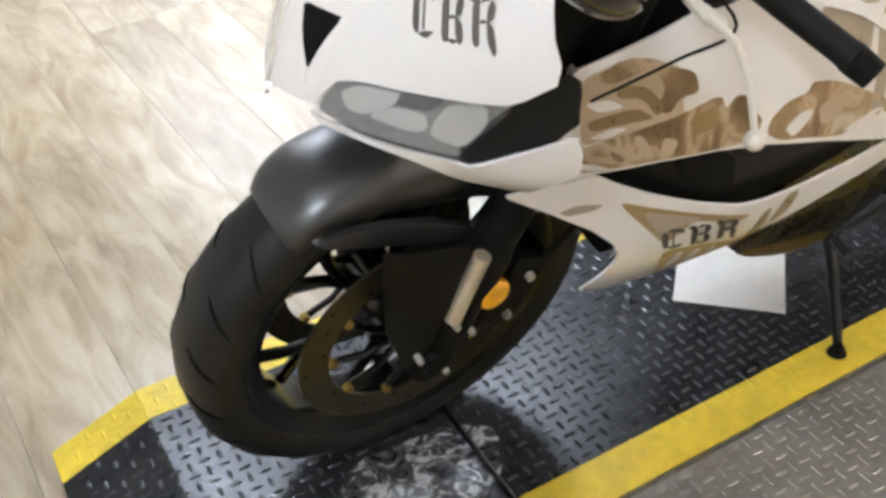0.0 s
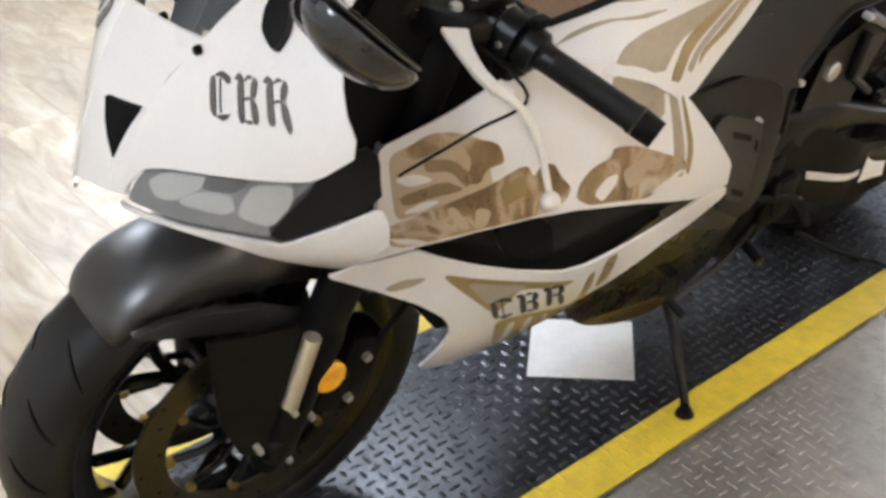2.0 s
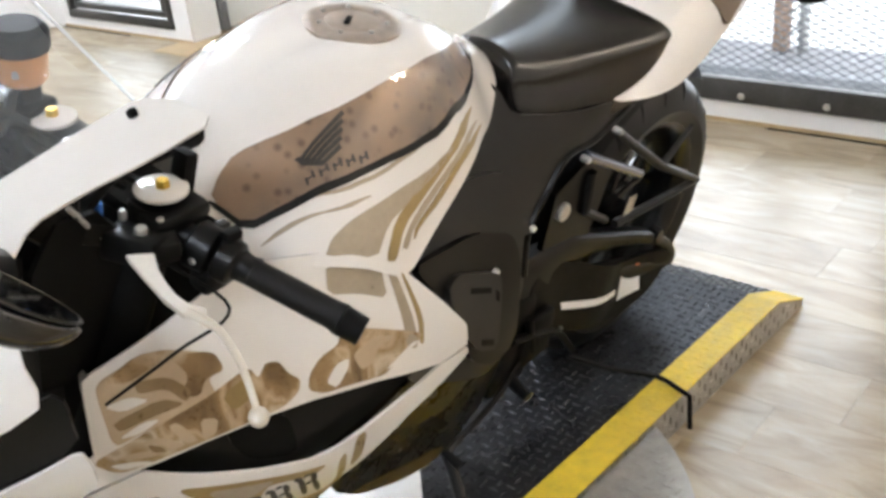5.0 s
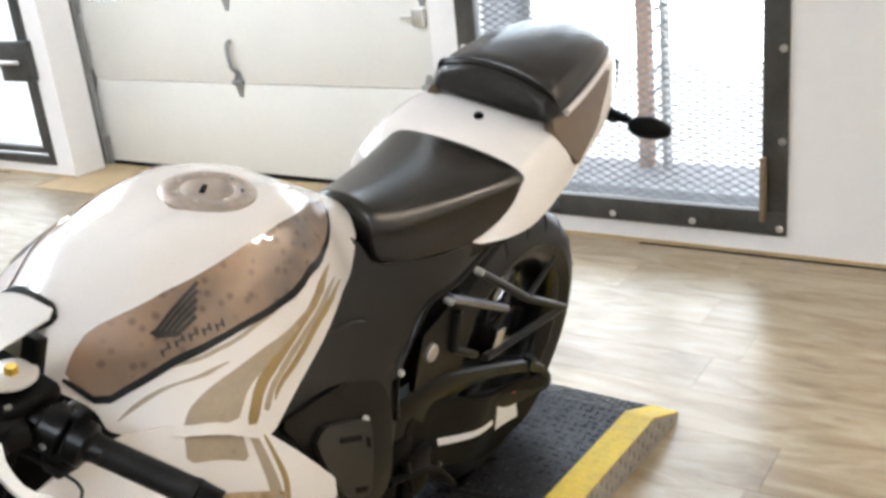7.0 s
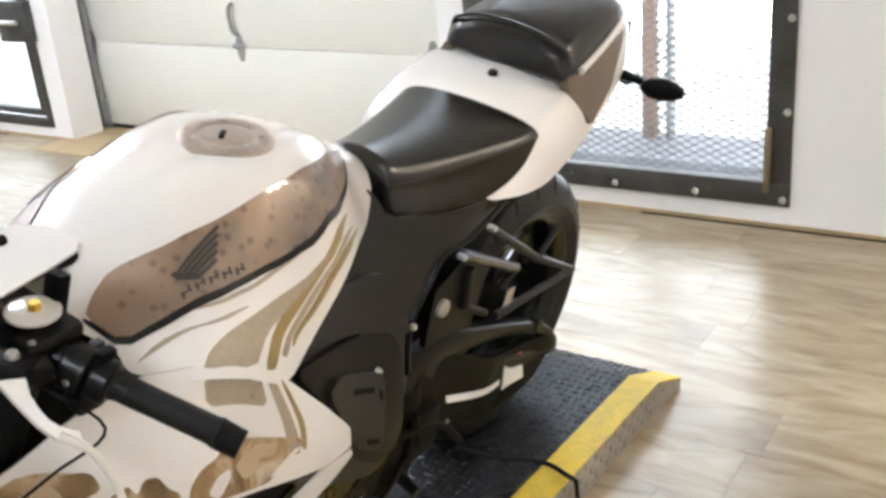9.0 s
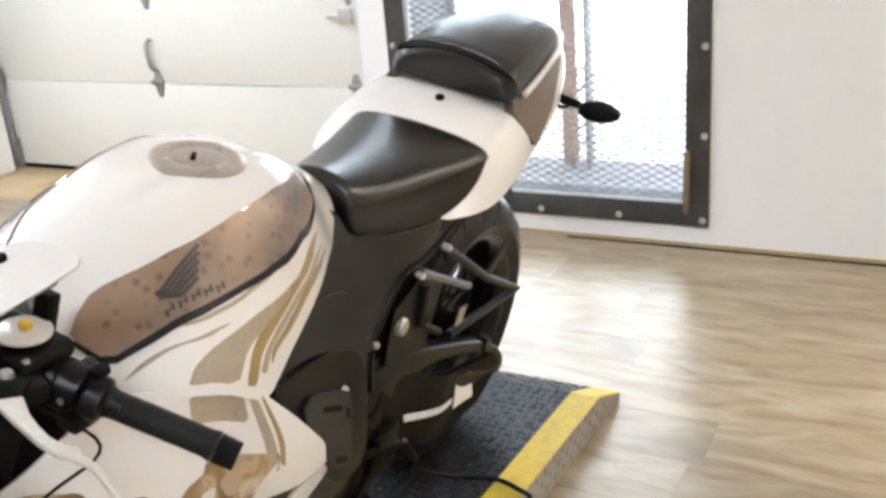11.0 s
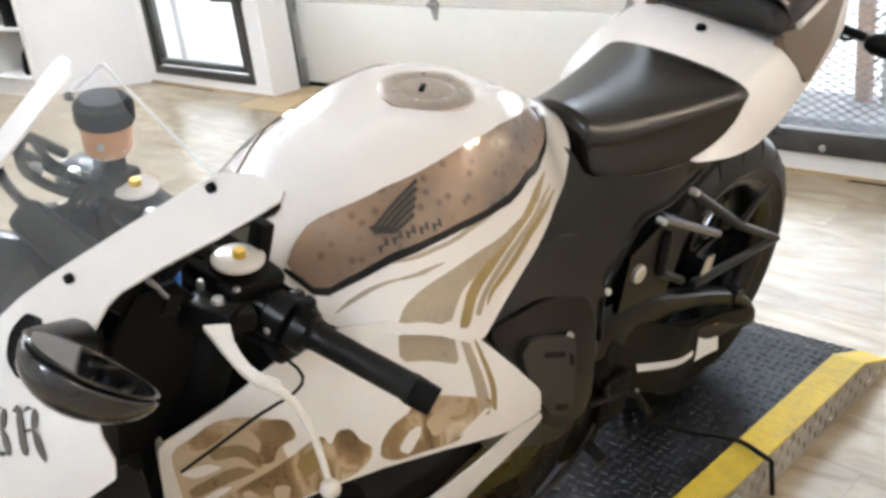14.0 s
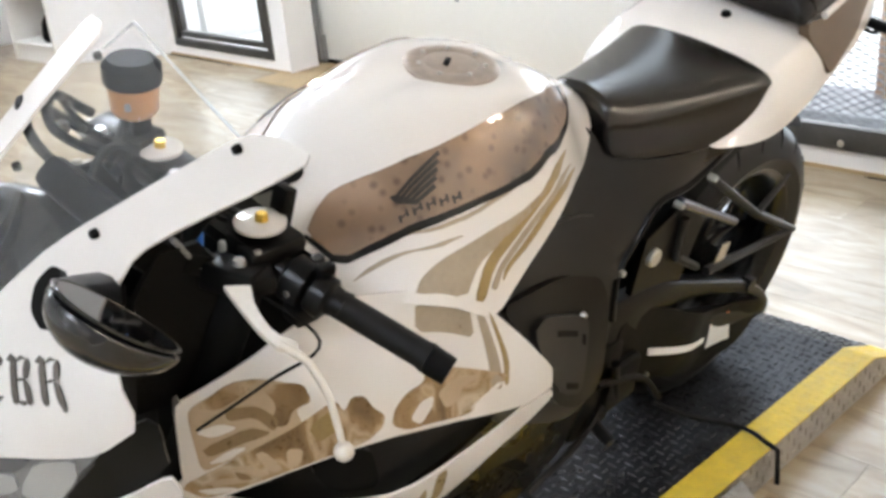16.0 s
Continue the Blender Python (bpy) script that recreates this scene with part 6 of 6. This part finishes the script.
# ---- handlebars
for s in (-1, 1):
    y = s * 0.098
    bar = part("clip_on_bar", tube([(-0.305, y, 0.855), (-0.285, s * 0.16, 0.840), (-0.270, s * 0.20, 0.829)], [0.016, 0.014, 0.012], 14), SATIN, bike, "black clip-on handlebar")
    part("grip", tube([(-0.274, s * 0.182, 0.832), (-0.270, s * 0.190, 0.829), (-0.232, s * 0.281, 0.801), (-0.229, s * 0.289, 0.7985)], [0.0175, 0.0152, 0.0152, 0.0172], 18), GRIPR, bar, "black rubber grip")
    part("bar_end", tube([(-0.229, s * 0.290, 0.798), (-0.220, s * 0.311, 0.7905)], [0.0165, 0.0155], 18), MATTE, bar)
    along = Vector((0.040, s * 0.108, -0.031)).normalized()
    c0 = Vector((-0.283, s * 0.163, 0.838))
    pod = part("switch_pod", join(tube([c0 - along * 0.030, c0 - along * 0.027, c0 - along * 0.004, c0 - along * 0.001], [0.022, 0.0265, 0.0265, 0.022], 20), tube([c0 + along * 0.001, c0 + along * 0.004, c0 + along * 0.021, c0 + along * 0.024], [0.021, 0.025, 0.024, 0.0195], 20), moved(box(-0.016, 0.016, -0.014, 0.014, -0.012, 0.012, 0.005), Matrix.Translation(c0 + Vector((-0.012, 0, -0.022))))), SATIN, bar, "black switch housing")
    part("switch_button", moved(box(-0.010, 0.010, -0.007, 0.007, -0.006, 0.006, 0.003), Matrix.Translation(c0 + Vector((0.010, s * 0.010, 0.026)))), MATTE, pod)
    part("switch_button", moved(box(-0.007, 0.007, -0.006, 0.006, -0.006, 0.006, 0.002), Matrix.Translation(c0 + Vector((0.018, -s * 0.014, 0.020)))), DARKGREY, pod)
    part("clamp_screw", lathe([(0, -0.004), (0.004, -0.004), (0.004, 0.003)], 8, "x", c0 + Vector((-0.027, -s * 0.004, 0.004))), SILVER, pod)
    cap2 = part("fork_cap", lathe([(0, 0.002), (0.026, 0.002), (0.028, 0.001), (0.028, -0.002), (0.012, -0.003), (0.012, -0.014), (0, -0.014)], 32, "z", (-0.300, y, 0.894)), PEARL, bike, "white fork top disc")
    part("adjuster", lathe([(0, 0.009), (0.0062, 0.009), (0.0075, 0.007), (0.0075, 0.001), (0, 0.001)], 6, "z", (-0.298, y, 0.895)), GOLD, cap2, "gold fork adjuster")
    perch = part("lever_perch", moved(box(-0.022, 0.022, -0.020, 0.020, -0.012, 0.012, 0.006), pose(-0.335, s * 0.132, 0.857, 0, 0, s * 20)), SATIN, bar)
    lev = [(-0.362, s * 0.212, 0.836), (-0.352, s * 0.228, 0.828), (-0.346, s * 0.2425, 0.820), (-0.343, s * 0.266, 0.796), (-0.346, s * 0.285, 0.774), (-0.351, s * 0.302, 0.754)]
    c = curve(lev, 4)
    part("lever", tube(c, [0.0050 - 0.0016 * k / len(c) for k in range(len(c))], 10), LEVERM, perch, "cream lever with a ball end")
    blade = [Vector((p, -s * q, h)) for p, q, h in [(-.374, -.140, .866), (-.362, -.150, .867), (-.354, -.157, .8675), (-.362, -.174, .8605), (-.3635, -.188, .853), (-.3625, -.200, .846), (-.356, -.211, .838), (-.3447, -.2204, .832), (-.350, -.229, .828), (-.3667, -.2148, .834), (-.371, -.1926, .842), (-.373, -.165, .854)]]
    bm = bmesh.new()
    rows = [[bm.verts.new(p + Vector((0, 0, d))) for p in blade] for d in (-0.003, 0.003)]
    bm.faces.new(rows[0][::-1])
    bm.faces.new(rows[1])
    for k in range(len(blade)):
        n = (k + 1) % len(blade)
        bm.faces.new((rows[0][k], rows[0][n], rows[1][n], rows[1][k]))
    part("lever_blade", bm, LEVERM, perch, "cream flat lever blade")
    part("lever_ball", lathe([(0.0105 * math.sin(math.pi * k / 8), -0.0105 * math.cos(math.pi * k / 8)) for k in range(9)], 14, "z", lev[-1]), LEVERM, perch, "cream lever ball")
    part("cable", tube(curve([(-0.345, s * 0.14, 0.855), (-0.30, s * 0.20, 0.80), (-0.36, s * 0.19, 0.77), (-0.42, s * 0.15, 0.71)]), 0.0018, 6), MATTE, bar)
part("top_clamp", join(box(-0.335, -0.265, -0.135, 0.135, 0.862, 0.884, 0.008), lathe([(0, 0.906), (0.016, 0.906), (0.018, 0.90), (0.018, 0.884)], 6, "z", (-0.285, 0, 0))), SATIN, bike, "black top clamp")
part("steering_damper", moved(box(-0.05, 0.07, -0.035, 0.035, 0, 0.03, 0.01), pose(-0.26, 0, 0.875, 0, 0, 0)), MATTE, bike)
part("key_tab", moved(box(-0.008, 0.008, -0.012, 0.012, 0, 0.055, 0.003), pose(-0.274, -0.092, 0.868, 0, 12, 0)), MATTE, bike)
part("blue_cap", lathe([(0, -0.009), (0.004, -0.009), (0.005, 0.006), (0, 0.009)], 12, "z", (-0.365, -0.085, 0.892)), BLUE, bike, "blue cap")
part("instrument_panel", moved(box(-0.02, 0.02, -0.10, 0.10, -0.045, 0.045, 0.012), pose(-0.41, 0, 0.885, 0, -40, 0)), MATTE, bike, "black instrument panel")
for k, v in enumerate((-0.10, -0.06, 0.02, 0.07, 0.11)):
    part("wire", tube(curve([(-0.40, v, 0.90 + 0.02 * k), (-0.37, v + 0.03, 0.93), (-0.33, v + 0.02, 0.90)]), 0.005, 6), MATTE, bike)
res = part("fluid_reservoir", lathe([(0, 0), (0.022, 0), (0.027, 0.006), (0.029, 0.040), (0, 0.040)], 24, "z", (-0.305, 0.135, 0.925)), FLUID, bike, "brake reservoir with orange fluid")
part("lid", lathe([(0.031, 0.038), (0.033, 0.042), (0.033, 0.060), (0.026, 0.068), (0, 0.068)], 24, "z", (-0.305, 0.135, 0.925)), MATTE, res, "black screw lid")
part("hose", tube(curve([(-0.32, 0.13, 0.925), (-0.36, 0.10, 0.905), (-0.40, 0.14, 0.93), (-0.38, 0.18, 0.95), (-0.34, 0.17, 0.92)]), 0.006, 8), MATTE, res)

part("master_cylinder", join(moved(box(-0.022, 0.030, -0.045, 0.045, -0.020, 0.020, 0.008), pose(-0.318, 0.150, 0.885, 0, 0, 20)), box(-0.318, -0.292, 0.120, 0.150, 0.88, 0.93, 0.005), moved(box(-0.012, 0.012, -0.02, 0.02, -0.012, 0.012, 0.004), pose(-0.350, 0.125, 0.90, 0, 20, 10))), SATIN, bike, "black brake master cylinder")
for pts, r in (([(-0.345, 0.16, 0.895), (-0.39, 0.19, 0.935), (-0.42, 0.17, 0.955), (-0.43, 0.12, 0.93), (-0.40, 0.09, 0.88)], 0.006), ([(-0.33, 0.05, 0.89), (-0.37, 0.07, 0.93), (-0.41, 0.05, 0.90), (-0.40, 0.03, 0.85)], 0.005), ([(-0.30, -0.06, 0.885), (-0.34, -0.08, 0.915), (-0.39, -0.09, 0.885), (-0.41, -0.08, 0.84)], 0.005)):
    part("hose", tube(curve(pts), r, 8), MATTE, bike)
part("cable_union", tube([(-0.404, -0.10, 0.915), (-0.385, -0.10, 0.885), (-0.372, -0.10, 0.865)], [0.003, 0.0035, 0.0045], 10), GALV, bike, "bright cable union")
for a, v, w in ((-0.345, -0.125, 0.872), (-0.315, 0.04, 0.888), (-0.315, -0.04, 0.888), (-0.352, 0.13, 0.914)):
    part("bolt", lathe([(0, 0.008), (0.006, 0.008), (0.0075, 0.004), (0.0075, 0)], 12, "z", (a, v, w)), SILVER, bike)
for a, v, w, r in ((-0.352, 0.165, 0.905, 0.009), (-0.335, 0.185, 0.898, 0.006), (-0.385, 0.15, 0.925, 0.007), (-0.322, 0.118, 0.945, 0.005), (-0.395, 0.105, 0.90, 0.006), (-0.345, -0.095, 0.880, 0.0045), (-0.325, -0.128, 0.878, 0.005)):
    part("banjo_bolt", lathe([(0, 0.006), (r * 0.7, 0.006), (r, 0.003), (r, -0.005), (0, -0.005)], 8, "z", (a, v, w)), SILVER, bike, "bright banjo bolt")
part("cable_block", join(moved(box(-0.03, 0.02, -0.03, 0.03, -0.016, 0.016, 0.006), pose(-0.34, -0.115, 0.856, 0, 10, 25)), moved(box(-0.02, 0.02, -0.014, 0.014, -0.012, 0.012, 0.004), pose(-0.375, -0.09, 0.872, 0, 30, 0))), SATIN, bike)

part("mirror_base", patch(NOSE, "nose", [(0.081, 0.877), (0.068, 0.894), (0.07, 0.907), (0.082, 0.907), (0.103, 0.882), (0.104, 0.866)], -1, lift=0.010, thick=0.014), SATIN, bike, "black mirror base")
bm = bmesh.new()
bmesh.ops.create_uvsphere(bm, u_segments=28, v_segments=16, radius=1)
for v in bm.verts:
    v.co.z *= 0.75 if v.co.z < 0 else 1.0
    v.co.x *= 1.0 - 0.25 * v.co.y
part("dash_cover", moved(bm, pose(-0.478, 0.105, 0.838, 0, -38, 12) @ Matrix.Diagonal((0.062, 0.105, 0.040, 1))), GLOSS, bike, "gloss black dash cover")

# ---- mirrors
def frame_of(o, along, face, sizes):
    x, z = Vector(along).normalized(), Vector(face)
    z = (z - x * z.dot(x)).normalized()
    y = z.cross(x)
    m = Matrix((x, y, z)).transposed().to_4x4()
    return Matrix.Translation(o) @ m @ Matrix.Diagonal((*sizes, 1))


FARM = (-0.556, 0.246, 0.950)
for s in (-1, 1):
    m = frame_of((-0.535, -0.234, 0.955) if s < 0 else FARM, (.70, s * .16, -.70), (.66, s * .05, .70), (0.064, 0.038, 0.035))
    bm = bmesh.new()
    bmesh.ops.create_uvsphere(bm, u_segments=32, v_segments=20, radius=1)
    for v in bm.verts:
        if v.co.z > 0:
            v.co.z *= 0.22
        v.co.y *= 1.0 - 0.22 * v.co.x
        v.co.x *= 1.0 + 0.06 * v.co.x
    mir = part("mirror", moved(bm, m), MIRSH, bike, "black wing mirror")
    rim = lathe([(0.965, 0.16), (1.0, 0.20), (0.965, 0.24), (0.93, 0.20), (0.965, 0.16)], 40, "z")
    g = lathe([(0, 0.225), (0.92, 0.225), (0.95, 0.18)], 40, "z")
    for q in (rim, g):
        for v in q.verts:
            v.co.y *= 1.0 - 0.22 * v.co.x
    part("mirror_glass", moved(g, m), plain("dark_mirror_glass", (0.035, 0.035, 0.037), 0.06, 0.9, 0.05, 10), mir, "mirror glass")
    part("mirror_rim", moved(rim, m), plain("dark_bronze_rim", (0.025, 0.022, 0.016), 0.3, 0.4, 0.3, 40), mir, "thin dark rim")
    part("mirror_foot", tube([(-0.500, s * 0.130, 0.905), (-0.540, s * 0.165, 0.945), (-0.560, s * 0.20, 0.968)], [0.024, 0.018, 0.016], 12), SATIN, mir)

# ---- tie-down straps
st = tagged(empty("tie_strap"), "black webbing strap from the swingarm to the platform edge", "strap", "tie-down straps")
part("webbing", tube(curve([(0.60, -0.135, 0.190), (0.6865, -0.175, 0.125), (0.755, -0.2515, 0.092), (0.736, -0.320, 0.090)], 5), 0.0055, 6), MATTE, st)
part("webbing", tube([(0.736, -0.320, 0.090), (0.736, -0.336, 0.084), (0.736, -0.338, 0.006)], 0.0055, 6), MATTE, st)
st2 = tagged(empty("tie_strap"), "thin glossy black cord from the front wheel to the platform edge", "strap", "tie-down straps")
part("cord", tube([(-0.470, 0.055, 0.090), (-0.480, -0.10, 0.0885), (-0.496, -0.29, 0.0885)], 0.0055, 8), GLOSS, st2)

# ---------------------------------------------------------------- the laminate floor
floor = empty("floor")
tagged(floor, "worn pale oak laminate plank floor", "floor", kind="structure")
sub = part("underlay", box(ROOM_X0, 2.9, ROOM_Y0, ROOM_Y1, -0.04, -0.012), MATTE, floor, smooth=False)
PW, PL = 0.196, 1.28


def plank_mesh(length):
    bm = bmesh.new()
    h = 0.0005
    a = [bm.verts.new((x, y, z)) for x, y, z in ((0, 0, -0.012), (PW, 0, -0.012), (PW, length, -0.012), (0, length, -0.012))]
    b = [bm.verts.new((x, y, -h)) for x, y in ((0.0004, 0.0004), (PW - 0.0004, 0.0004), (PW - 0.0004, length - 0.0004), (0.0004, length - 0.0004))]
    c = [bm.verts.new((x, y, 0)) for x, y in ((h, h), (PW - h, h), (PW - h, length - h), (h, length - h))]
    for p, q in ((a, b), (b, c)):
        for k in range(4):
            bm.faces.new((p[k], p[(k + 1) % 4], q[(k + 1) % 4], q[k]))
    bm.faces.new(c)
    bmesh.ops.recalc_face_normals(bm, faces=bm.faces)
    me = bpy.data.meshes.new("plank")
    bm.to_mesh(me)
    bm.free()
    me.materials.append(WOOD)
    return me


PLANK = plank_mesh(PL)
nx = int((DOOR_X + 0.02 - ROOM_X0) / PW) + 1
rnd = random.Random(4)
for i in range(nx):
    off = rnd.uniform(0.1, PL - 0.1)
    x = ROOM_X0 + i * PW
    y = ROOM_Y0 - off
    while y < ROOM_Y1:
        lo, hi = max(y, ROOM_Y0), min(y + PL, ROOM_Y1)
        if x + PW < WALL_X + 0.1 or (hi > 1.0 and lo < 3.7):
            p = new("plank", PLANK if hi - lo > PL - 0.001 else plank_mesh(hi - lo))
            p.location = (x, lo, 0)
            p.parent = floor
        y += PL
